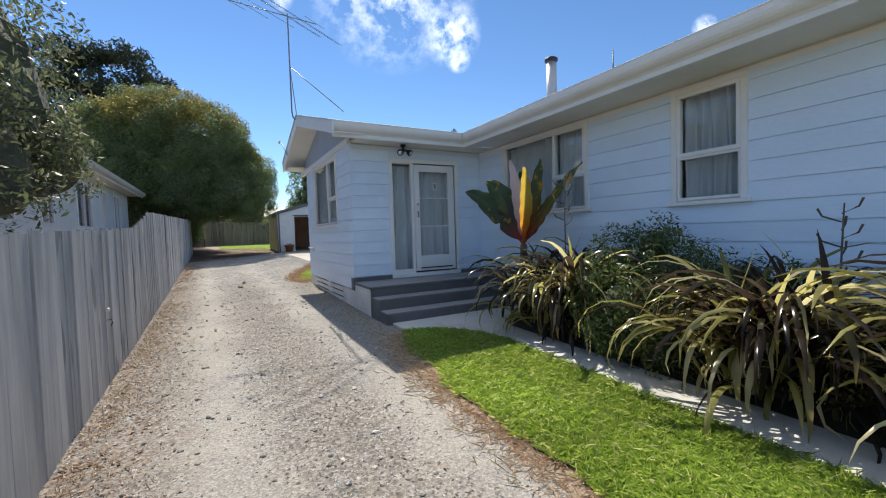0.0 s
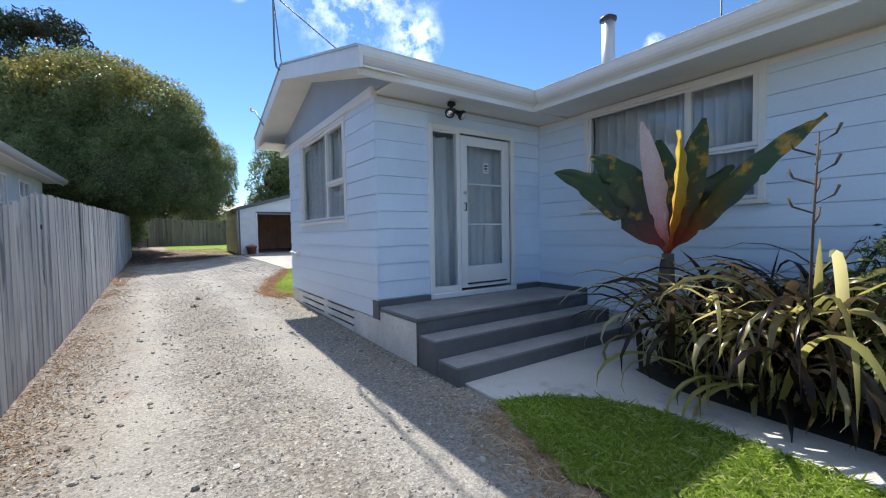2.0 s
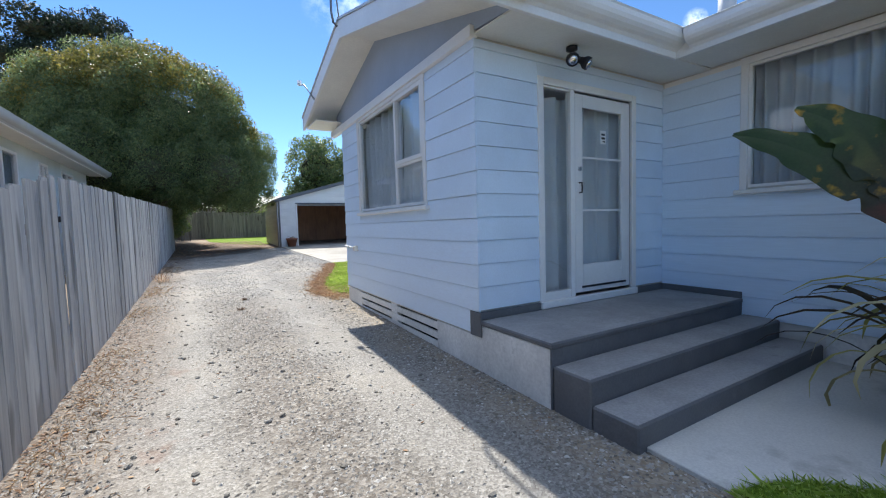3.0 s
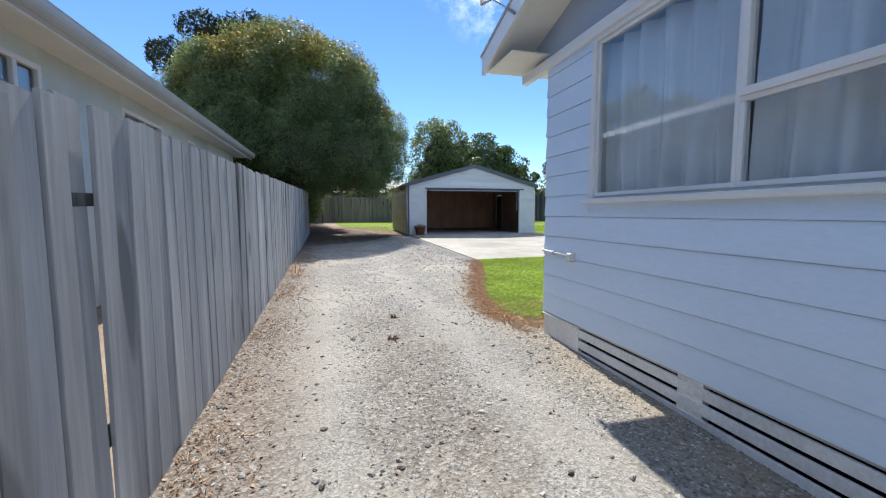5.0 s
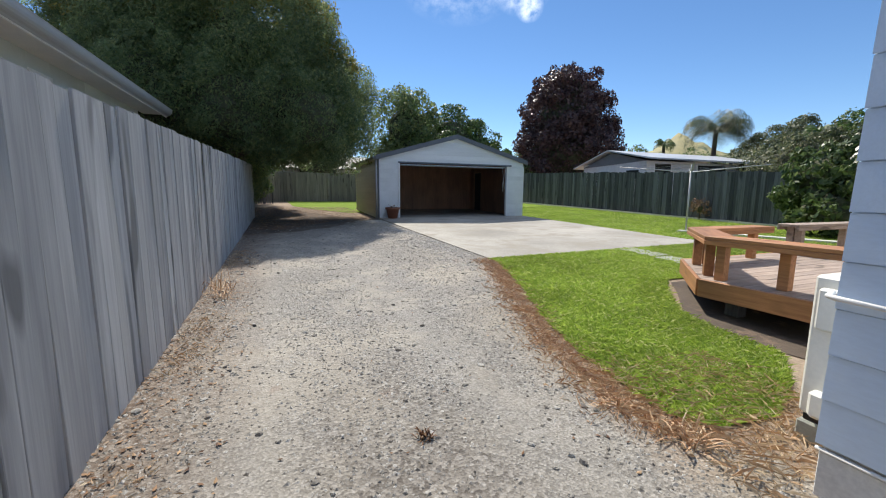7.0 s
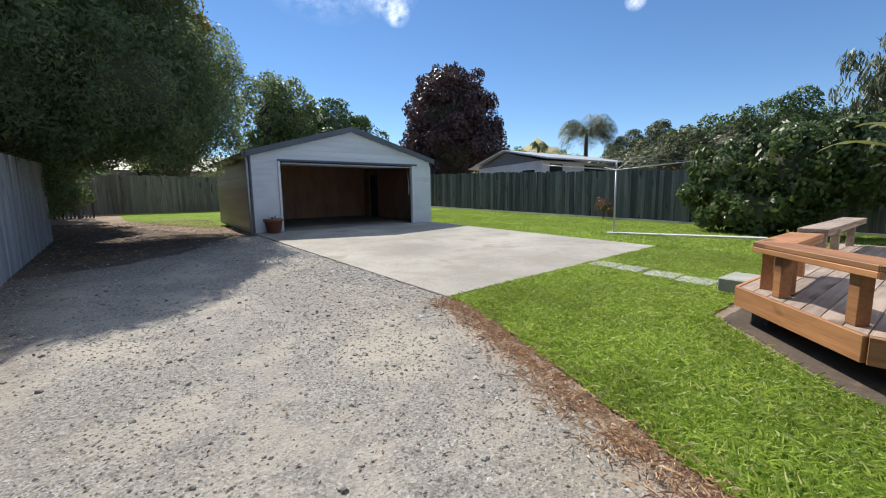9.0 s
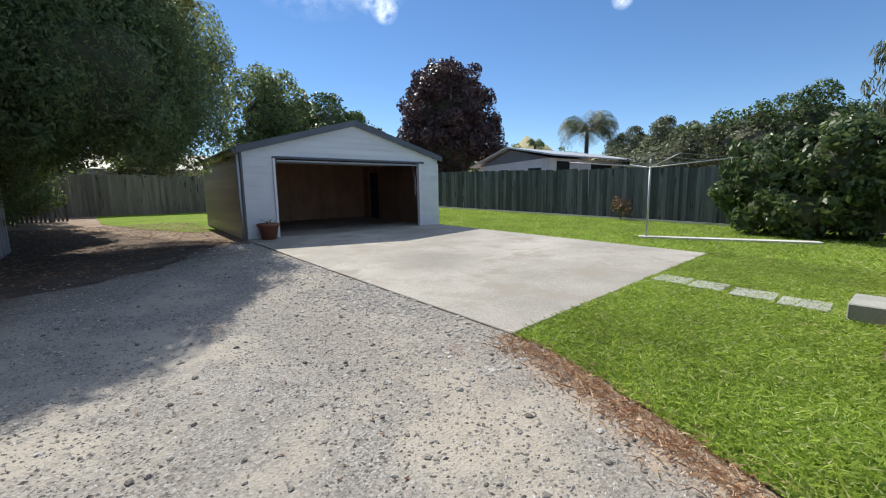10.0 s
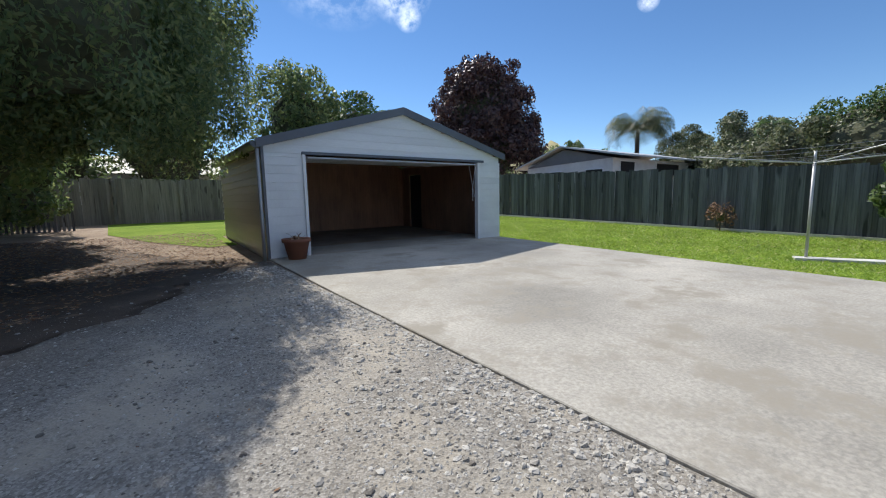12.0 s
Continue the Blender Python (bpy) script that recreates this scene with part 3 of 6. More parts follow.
BACK_EDGE = [(2.25, 11.75), (2.1, 11.95), (2.12, 12.4), (2.26, 13.1), (2.48, 13.8), (2.74, 14.5), (3.0, 15.2), (3.24, 15.8), (3.4, 16.4), (3.44, 16.85)]


def ragged(edge, step=0.08, wob=0.05, seed=1):
    """An edge line with small bays and tongues."""
    made = []
    for (x0, y0), (x1, y1) in zip(edge, edge[1:]):
        k = max(1, int(math.hypot(x1 - x0, y1 - y0) / step))
        for i in range(k):
            x, y = x0 + (x1 - x0) * i / k, y0 + (y1 - y0) * i / k
            d = wob * (noise.noise((x * 4, y * 4, seed)) + 0.5 * noise.noise((x * 13, y * 13, seed)))
            made.append((x + d, y + 0.3 * d))
    return made + [edge[-1]]


def sheet(name, outline, lift, material, label, category):
    bm = bmesh.new()
    bm.faces.new([bm.verts.new((x, y, G(y) + lift)) for x, y in outline])
    bmesh.ops.triangulate(bm, faces=bm.faces[:])
    bmesh.ops.recalc_face_normals(bm, faces=bm.faces[:])
    if sum(f.normal.z for f in bm.faces) < 0:
        bmesh.ops.reverse_faces(bm, faces=bm.faces[:])
    return tagged(part(name, bm, material), label, category, kind="structure")


drive_right = ragged([(x - 0.12, y) for x, y in FRONT_EDGE[::-1]], wob=0.09, seed=3) + [(2.3, 5.5), (2.3, 11.6)] + ragged([(x - 0.22, y) for x, y in BACK_EDGE[:-1]], wob=0.12, seed=4) + [(3.45, 16.85), (3.40, 18.2), (3.27, 23.5), (3.24, 25.6), (2.9, 25.6), (2.6, 24.8)]
drive_left = [(fence_x(y) - 0.05, y) for y in (24.0, 18.0, 10.0, 0.0, -12.0)]
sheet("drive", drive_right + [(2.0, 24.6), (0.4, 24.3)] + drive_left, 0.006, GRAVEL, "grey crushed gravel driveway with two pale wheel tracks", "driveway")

PATH_EDGE = [(2.28, 5.52), (2.5, 5.47), (2.68, 5.37), (2.96, 5.09), (3.13, 4.74), (3.18, 4.3), (3.16, 3.2), (3.12, 2.0), (3.1, -12.0)]
front_lawn = ragged(FRONT_EDGE, wob=0.12, seed=5)[::-1] + PATH_EDGE
sheet("front_lawn", front_lawn, 0.022, LAWN, "mown green lawn strip between gravel drive and path", "lawn")
back_lawn = ragged(BACK_EDGE, seed=6) + [(3.44, 16.87), (9.86, 17.3), (9.66, 25.7), (9.9, 30.0), (9.9, 31.3), (3.2, 31.3), (3.2, 28.7), (2.5, 28.6), (1.3, 31.0), (0.3, 34.0), (0.0, 39.4), (16.4, 39.4), (16.4, 10.0), (10.4, 11.4), (10.4, 14.7), (5.25, 14.62), (4.7, 14.15), (4.05, 13.45), (3.88, 12.95), (3.82, 12.3), (3.3, 11.95), (2.75, 11.72)]
sheet("back_lawn", back_lawn, 0.014, LAWN, "sunlit green back lawn", "lawn")

prism("path", PATH_EDGE + [(3.62, -12.0), (3.62, 4.9), (3.8, 5.3), (4.9, 5.35), (4.9, 5.96), (2.28, 5.96)], lambda x, y: G(y) - 0.06, lambda x, y: G(y) + 0.035, CONCRETE, axis="z", bevel=0.006)
tagged(bpy.data.objects["path"], "pale concrete garden path curving to the steps", "path", kind="structure")
prism("pavement", [(3.44, 16.86), (9.86, 17.32), (9.76, 20.0), (9.62, 25.66), (3.27, 25.66), (3.31, 22.0)], lambda x, y: G(y) - 0.08, lambda x, y: G(y) + 0.03, SLABMAT, axis="z", bevel=0.008)
tagged(bpy.data.objects["pavement"], "worn pale concrete parking slab before the garage", "slab", kind="structure")
for k, (x, y, w, l, a) in enumerate(((6.88, 16.80, 0.46, 0.46, 4), (6.86, 16.34, 0.46, 0.42, 2), (6.80, 15.82, 0.46, 0.46, 5), (6.74, 15.32, 0.46, 0.46, 3))):
    ob = box("stepping_stone", (-w / 2, w / 2, -l / 2, l / 2, -0.05, 0.036), MOSSY, None, bevel=0.008)
    ob.matrix_basis = pose(x, y, G(y) + 0.006, 1.2, 0, a)
    tagged(ob, "square grey concrete stepping stone in the grass", "stepping stone", "stepping stones to the deck")
ob = prism("line_path", [(11.2, 19.35), (11.45, 19.45), (13.5, 16.2), (13.2, 16.05)], lambda x, y: G(y) - 0.03, lambda x, y: G(y) + 0.065, CONCRETE, axis="z")
tagged(ob, "thin pale concrete strip under the clothes hoist", "path", kind="structure")

sheet("tree_ground", ragged([(1.2, 23.0), (2.0, 24.6), (2.6, 25.5), (2.1, 26.6), (1.3, 28.0), (0.4, 30.0), (-0.6, 33.0), (-4.5, 33.0), (-4.5, 21.5), (-1.3, 21.4), (0.2, 22.0), (1.2, 23.0)], 0.1, 0.5, 12)[:-1], 0.010, MOULD_AND_SHADE, "dark leaf mould in deep shade under the big tree", "soil")
sheet("bed", [(3.63, -11.0), (4.9, -11.0), (4.9, 5.34), (3.8, 5.29), (3.63, 4.9)], 0.03, SOIL, "dark bare soil of the planting bed", "flower bed")

# ---- annexe and main house ----
AX, AY0, AY1, MX, TOP, FOOT = 2.2, 7.48, 11.26, 4.91, 3.32, 0.75
PITCH = 0.2055
AWIN = (8.42, 10.44, 1.96, 3.26)
DOOR = (2.97, 4.30, 0.96, 3.03)
LWIN = (4.70, 6.58, 2.02, 3.24)
RWIN = (2.67, 3.34, 2.0, 3.22)
RWIN2 = (-2.2, -0.6, 2.02, 3.24)


def shell(name, axis, at, u0, u1, openings, z0=0.3, z1=TOP, thick=0.1):
    """The wall behind the boards, with its openings cut through."""
    dims = []
    for a, b, lo, hi in pieces(openings, u0, u1, z0, z1):
        dims.append((at, at + thick, a, b, lo, hi) if axis == "x" else (a, b, at, at + thick, lo, hi))
    ob = box(name, dims, PLASTERBOARD, None, bevel=0)
    return tagged(ob, "plain framed wall behind the boards", "wall", kind="structure")


shell("wall_annexe_west", "x", AX, AY0 + 0.1, AY1 - 0.1, [AWIN], z0=FOOT - 0.02)
shell("wall_annexe_south", "y", AY0, AX, MX, [DOOR])
shell("wall_annexe_north", "y", AY1 - 0.1, AX, 12.2, [])
shell("wall_main_west", "x", MX, -7.0, AY0, [LWIN, RWIN, RWIN2])
shell("wall_main_south", "y", -7.1, MX, 12.2, [])
shell("wall_main_east", "x", 12.1, -7.0, AY1 - 0.1, [])
tagged(box("floor", [(AX + 0.1, 12.1, AY0 + 0.1, AY1 - 0.1, 0.85, 0.92), (MX + 0.1, 12.1, -7.0, AY0 + 0.1, 0.85, 0.92)], PLY, bevel=0), "timber floor inside the house", "floor", kind="structure")
tagged(box("ceiling", [(AX, 12.2, AY0, AY1, TOP + 0.002, TOP + 0.04), (MX, 12.2, -7.1, AY0, TOP + 0.002, TOP + 0.04)], PLASTERBOARD, bevel=0), "plain ceiling inside the house", "ceiling", kind="structure")

# roofs, gutters, soffits
RY, RZ, EY0, EZ, EY1, EZ1 = 9.70, 4.235, 6.83, 3.415, 12.0, 3.58
annexe_roof = thing("annexe_roof", "low gabled annexe roof with white bargeboards and gutter", "roof", kind="structure")
prism("roof_sheet", [(EY0, EZ), (RY, RZ), (EY1, EZ1), (EY1, EZ1 + 0.05), (RY, RZ + 0.055), (EY0, EZ + 0.05)], 1.78, 6.6, ROOF, annexe_roof, axis="x")
prism("bargeboard", [(EY0 - 0.06, EZ - 0.13), (RY, RZ - 0.14), (RY, RZ + 0.075), (EY0 - 0.06, EZ + 0.07)], 1.72, 1.76, TRIM, annexe_roof, axis="x", bevel=0.004)
prism("bargeboard", [(EY1 + 0.03, EZ1 + 0.07), (RY, RZ + 0.075), (RY, RZ - 0.14), (EY1 + 0.03, EZ1 - 0.14)], 1.72, 1.76, TRIM, annexe_roof, axis="x", bevel=0.004)
prism("barge_cap", [(EY0 - 0.04, EZ + 0.072), (RY, RZ + 0.08), (EY1 + 0.04, EZ1 + 0.072), (EY1 + 0.04, EZ1 + 0.095), (RY, RZ + 0.105), (EY0 - 0.04, EZ + 0.095)], 1.705, 1.84, ROOF, annexe_roof, axis="x")
prism("rake_soffit", [(EY0, EZ - 0.09), (RY, RZ - 0.09), (EY1, EZ1 - 0.09), (EY1, EZ1 - 0.075), (RY, RZ - 0.075), (EY0, EZ - 0.075)], 1.762, AX + 0.05, SOFFIT, annexe_roof, axis="x")
prism("gable_panel", [(6.94, 3.315), (6.94, 3.36), (RY, RZ - 0.08), (AY1 + 0.3, 3.62), (AY1 + 0.3, 3.38), (AY0, 3.36)], AX - 0.012, AX + 0.05, PANEL, annexe_roof, "grey-blue flat gable panel", axis="x")
prism("gable_trim", [(AY0 - 0.03, 3.30), (AY1 + 0.55, 3.30), (AY1 + 0.55, 3.40), (AY0 - 0.03, 3.40)], AX - 0.06, AX + 0.02, TRIM, annexe_roof, axis="x", bevel=0.006)
prism("front_soffit", [(6.935, 3.30), (AY0, 3.325), (AY0, 3.338), (6.935, 3.313)], AX - 0.012, MX, SOFFIT, annexe_roof, axis="x")
box("far_soffit", (1.765, MX, AY1, 11.95, 3.45, 3.462), SOFFIT, annexe_roof, bevel=0)


def gutter_profile(sign=1):
    """A quarter-round gutter with a rolled lip, outward to the minus side."""
    prof = [(0.0, 0.0)] + [(-0.115 * math.sin(a), 0.02 + 0.11 * (1 - math.cos(a))) for a in (0.2, 0.5, 0.8, 1.1, 1.4)] + [(-0.118, 0.15), (-0.128, 0.165), (-0.115, 0.172), (0.0, 0.172)]
    return [(sign * a, b) for a, b in prof]


box("fascia", (1.765, 4.22, 6.90, 6.935, 3.275, 3.48), TRIM, annexe_roof)
prism("gutter", [(6.898 + a, 3.335 + b) for a, b in gutter_profile()], 1.765, 4.185, TRIM, annexe_roof, axis="x")
main_roof = thing("main_roof", "long low main roof with white gutter and wide soffit", "roof", kind="structure")
prism("roof_sheet", [(4.15, 3.44), (8.4, 4.66), (12.9, 3.37), (12.9, 3.42), (8.4, 4.72), (4.15, 3.49)], -7.6, 11.9, ROOF, main_roof, axis="y")
prism("gable_wall", [(MX, 3.36), (8.4, 4.56), (12.2, 3.36)], -7.1, -7.0, BOARD, main_roof, axis="y")
prism("gable_wall", [(MX, 3.36), (8.4, 4.56), (12.2, 3.36)], 11.17, 11.27, BOARD, main_roof, axis="y")
prism("soffit", [(4.22, 3.30), (MX, 3.325), (MX, 3.338), (4.22, 3.313)], -7.6, 6.935, SOFFIT, main_roof, axis="y")
box("fascia", (4.188, 4.22, -7.6, 6.935, 3.275, 3.48), TRIM, main_roof)
prism("gutter", [(4.186 + a, 3.325 + b) for a, b in gutter_profile()], -7.6, 6.77, TRIM, main_roof, axis="y")
box("fascia_bead", (4.905, 4.935, -7.0, AY0 - 0.03, 3.25, 3.303), TRIM, main_roof)

# base of the walls
base = thing("house_base", "off-white concrete base with dark slatted vents", "foundation", kind="structure")
prism("base_wall", [(6.617, 0.2), (8.24, 0.2), (8.24, FOOT - 0.01), (AY0, FOOT - 0.01), (AY0 - 0.004, 0.84), (6.617, 0.84)], AX - 0.012, AX + 0.09, PLASTER, base, axis="x", bevel=0.006)
box("base_wall", (AX - 0.012, AX + 0.09, 10.62, AY1 + 0.01, 0.3, FOOT - 0.03), PLASTER, base)
box("base_wall", (AX + 0.09, 4.0, AY1 - 0.08, AY1 + 0.012, 0.3, FOOT - 0.01), PLASTER, base)
box("base_wall", (MX - 0.015, MX + 0.08, -7.0, 5.94, 0.15, 0.70), PLASTER, base)
# Black panel paints the darkness behind the vent slats
box("crawl_space", (AX + 0.11, AX + 0.14, 8.2, 10.66, 0.3, FOOT), DARK, base, bevel=0)
for k in range(3):
    z = 0.485 + 0.103 * k
    box("vent_slat", (AX - 0.008, AX + 0.014, 8.24, 10.62, z - 0.052, z + 0.022), PLASTER, base, bevel=0.003)
box("vent_post", (AX - 0.004, AX + 0.05, 9.28, 9.48, 0.4, FOOT), PLASTER, base, bevel=0.003)
rod("flashing", [(AX - 0.018, 10.62, FOOT - 0.018), (AX - 0.018, AY1 + 0.02, FOOT - 0.018)], 0.009, TRIM, base)

# porch and steps
porch = thing("porch", "charcoal painted concrete porch with three steps", "porch", kind="structure")
box("landing", (AX - 0.022, MX - 0.016, 6.595, AY0 - 0.004, 0.842, 0.884), CHARCOAL, porch, bevel=0.01)
box("landing_core", (AX + 0.095, MX - 0.016, 6.604, AY0 - 0.004, 0.2, 0.841), CHARCOAL, porch, bevel=0)
box("landing_face", (AX - 0.014, AX + 0.094, 6.604, 6.615, 0.3, 0.841), CHARCOAL, porch, bevel=0)
box("step", (AX - 0.005, MX - 0.016, 6.28, 6.602, 0.2, 0.722), CHARCOAL, porch, bevel=0.012)
box("step", (AX + 0.005, MX - 0.016, 5.955, 6.279, 0.2, 0.558), CHARCOAL, porch, bevel=0.012)
# thin treads, paler than the risers
for x0, y0, y1, z in ((AX - 0.012, 6.612, AY0 - 0.05, 0.884), (AX + 0.006, 6.295, 6.585, 0.722), (AX + 0.016, 5.97, 6.268, 0.558)):
    box("tread", (x0, MX - 0.03, y0, y1, z - 0.004, z + 0.004), TREAD, porch, "pale tread", bevel=0.002)
box("landing_kerb", [(AX - 0.03, MX - 0.02, AY0 - 0.035, AY0 - 0.024, 0.885, 0.955), (AX - 0.035, AX - 0.02, AY0 - 0.06, AY0 + 0.10, 0.74, 0.955), (MX - 0.042, MX - 0.028, 6.60, AY0 - 0.036, 0.885, 0.955)], CHARCOAL, porch, bevel=0.003)


# windows and door
def window(name, at, w, h, lights, label, sill=True):
    """A timber window in local x (along), y (out), z (up). lights: (x0, x1, z0, z1, opens) for each pane."""
    win = thing(name, label, "window", at=at, kind="structure")
    t = 0.065
    box("window_frame", [(-t, w + t, -0.06, 0.034, h, h + t), (-t, 0, -0.06, 0.034, -0.02, h), (w, w + t, -0.06, 0.034, -0.02, h)], TRIM, win)
    box("window_sill", (-t - 0.04, w + t + 0.04, -0.06, 0.07, -0.065, -0.02), TRIM, win, bevel=0.008)
    for x0, x1, z0, z1, opens in lights:
        s = 0.045 if opens else 0.03
        o = 0.028 if opens else 0.012
        box("sash", [(x0, x1, -0.035, o, z0, z0 + s), (x0, x1, -0.035, o, z1 - s, z1), (x0, x0 + s, -0.035, o, z0 + s, z1 - s), (x1 - s, x1, -0.035, o, z0 + s, z1 - s)], TRIM, win, bevel=0.003)
        p = box("pane", (x0 + s, x1 - s, -0.014, -0.009, z0 + s, z1 - s), GLASS, win, bevel=0)
        p.visible_shadow = False
    return win


def curtain(at, w, h, label, folds=9.0, spans=((0.0, 1.0),), seed=0, sheer=None):
    cur = thing("curtain", label, "curtain", at=at)
    for k, (a, b) in enumerate(spans):
        nx = int(max(24, 160 * (b - a) * w / 1.5))
        vs, fs = [], []
        for j in range(7):
            for i in range(nx + 1):
                u = a + (b - a) * i / nx
                x, z = u * w, h * (1 - j / 6)
                d = 0.045 * math.sin(u * folds * 2 * math.pi * w + 1.4 * noise.noise((u * 7, seed, j * 0.15))) + 0.022 * noise.noise((u * 26 * w, seed + 3, j * 0.25))
                vs.append((x + 0.02 * noise.noise((u * 9, seed, j * 0.4)), -0.14 + d, z))
        for j in range(6):
            for i in range(nx):
                q = j * (nx + 1) + i
                fs.append((q, q + 1, q + nx + 2, q + nx + 1))
        raw("drape", vs, fs, sheer or CURTAIN, cur, smooth=True)
    return cur


def west(x, y, z):
    """Local frame of a wall that faces -x: local x runs along -y so that local y points out."""
    return Matrix.Translation((x, y, z)) @ Matrix(((0, -1, 0, 0), (1, 0, 0, 0), (0, 0, 1, 0), (0, 0, 0, 1)))


w, h = AWIN[1] - AWIN[0], AWIN[3] - AWIN[2]
window("window_1", west(AX, AWIN[0], AWIN[2]), w, h, [(0.0, 0.73, 0.0, 0.5, False), (0.0, 0.73, 0.5, h, True), (0.73, w, 0.0, h, False)], "white timber annexe window with sheer curtains")
curtain(west(AX, AWIN[0], AWIN[2]), w, h, "pale sheer curtain hanging in folds behind the annexe window", 4.5, ((0.0, 0.36), (0.37, 1.0)), 2, CURTAIN_PALE)
w, h = LWIN[1] - LWIN[0], LWIN[3] - LWIN[2]
window("window_2", west(MX, LWIN[0], LWIN[2]), w, h, [(0.0, 0.645, 0.0, 0.5, False), (0.0, 0.645, 0.5, h, True), (0.645, w, 0.0, h, False)], "white timber double window with grey net curtains")
curtain(west(MX, LWIN[0], LWIN[2]), w, h, "grey net curtain behind the wide window", 8.0, ((0.0, 0.34), (0.35, 1.0)), 5)
w, h = RWIN[1] - RWIN[0], RWIN[3] - RWIN[2]
window("window_3", west(MX, RWIN[0], RWIN[2]), w, h, [(0.0, w, 0.0, 0.5, False), (0.0, w, 0.5, h, True)], "white timber sash window with parted grey curtains")
curtain(west(MX, RWIN[0], RWIN[2]), w, h, "grey curtain in two parts behind the sash window", 7.0, ((0.0, 0.5), (0.49, 1.0)), 8)
w, h = RWIN2[1] - RWIN2[0], RWIN2[3] - RWIN2[2]
window("window_4", west(MX, RWIN2[0], RWIN2[2]), w, h, [(0.0, 0.78, 0.0, h, False), (0.82, w, 0.0, h, False)], "white timber window further along the wall")
curtain(west(MX, RWIN2[0], RWIN2[2]), w, h, "grey curtain behind the window", 6.0, ((0.0, 1.0),), 9)

door = thing("door_1", "white glazed front door with a narrow side light", "door", at=pose(DOOR[1], AY0, DOOR[2], 0, 0, 180), kind="structure")
dw, dh = DOOR[1] - DOOR[0], DOOR[3] - DOOR[2]
box("door_frame", [(-0.07, 0.0, -0.06, 0.034, 0.0, dh + 0.07), (dw, dw + 0.07, -0.06, 0.034, 0.0, dh + 0.07), (0.0, dw, -0.06, 0.034, dh, dh + 0.07), (0.90, 0.96, -0.05, 0.02, 0.0, dh)], TRIM, door)
box("threshold", (-0.07, dw + 0.07, -0.08, 0.06, -0.07, 0.0), TRIM, door, bevel=0.008)
leaf = box("door_leaf", [(0.02, 0.16, -0.03, 0.012, 0.03, dh - 0.02), (0.78, 0.89, -0.03, 0.012, 0.03, dh - 0.02), (0.16, 0.78, -0.03, 0.012, 0.03, 0.32), (0.16, 0.78, -0.03, 0.012, dh - 0.15, dh - 0.02), (0.16, 0.78, -0.024, 0.006, 0.87, 0.89), (0.16, 0.78, -0.024, 0.006, 1.41, 1.43)], TRIM, door, bevel=0.003)
for z0, z1 in ((0.32, 0.87), (0.89, 1.41), (1.43, dh - 0.15)):
    p = box("pane", (0.16, 0.78, -0.012, -0.007, z0, z1), GLASS, leaf, bevel=0)
    p.visible_shadow = False
bm = bmesh.new()
tube(bm, [(0.83, 0.012, 1.16), (0.83, 0.045, 1.16), (0.83, 0.05, 1.11), (0.83, 0.045, 1.06), (0.83, 0.012, 1.06)], 0.008, 8)
part("door_handle", bm, BLACKM, leaf, "dark metal pull handle", smooth=True)
lathe("lock", [(0.001, 0.0), (0.022, 0.0), (0.022, 0.018), (0.012, 0.022), (0.001, 0.022)], CHROME, leaf).matrix_basis = pose(0.83, 0.012, 1.30, -90)
box("sill_strip", (0.10, 0.80, 0.012, 0.03, 0.075, 0.095), BLACKM, leaf, bevel=0.003)
p = box("side_pane", (0.96, dw, -0.02, -0.015, 0.08, dh - 0.02), GLASS, door, bevel=0)
p.visible_shadow = False
box("side_rail", [(0.96, dw, -0.05, 0.015, 0.0, 0.08), (0.96, dw, -0.05, 0.015, dh - 0.02, dh)], TRIM, door)
curtain(pose(DOOR[1], AY0, DOOR[2] + 0.05, 0, 0, 180), dw, dh - 0.1, "pale curtain hung behind the glazed door", 5.0, ((0.01, 1.0),), 12)
notice = thing("notice", "small white paper notice stuck inside the door glass", "notice", at=pose(DOOR[1] - 0.44, AY0, DOOR[2], 0, 0, 180))
box("sheet", (-0.045, 0.045, -0.006, -0.0045, 1.58, 1.72), PAPER, notice, bevel=0)
box("print_bar", [(-0.03, 0.03, -0.0043, -0.0035, 1.67, 1.69), (-0.028, 0.028, -0.0043, -0.0035, 1.63, 1.652), (-0.03, 0.01, -0.0043, -0.0035, 1.60, 1.612)], BLACKM, notice, bevel=0)

# twin spotlight under the soffit
spotl = thing("spotlight", "black twin spotlight fixed under the white soffit", "outdoor light", at=pose(3.1, 7.22, 3.303))
lathe("mount", [(0.001, 0.0), (0.05, 0.0), (0.05, -0.03), (0.02, -0.045), (0.02, -0.09), (0.001, -0.09)], BLACKM, spotl)
for s in (-1, 1):
    rod("arm", [(0, 0, -0.08), (s * 0.05, -0.02, -0.10)], 0.012, BLACKM, spotl)
    hd = lathe("lamp_head", [(0.001, 0.0), (0.022, 0.0), (0.034, 0.05), (0.058, 0.085), (0.058, 0.115), (0.05, 0.118)], BLACKM, spotl, sides=16)
    hd.matrix_basis = look((s * 0.05, -0.02, -0.10), (s * 0.17, -0.22, -0.26)) @ pose(0, 0, 0, 180)
    lathe("lens", [(0.001, 0.0), (0.05, 0.0), (0.03, 0.018), (0.001, 0.022)], CHROME, hd, "bright lamp face", at=(0, 0, 0.116), sides=16)
box("sensor", (-0.03, 0.03, -0.05, 0.01, -0.13, -0.07), BLACKM, spotl, bevel=0.01)

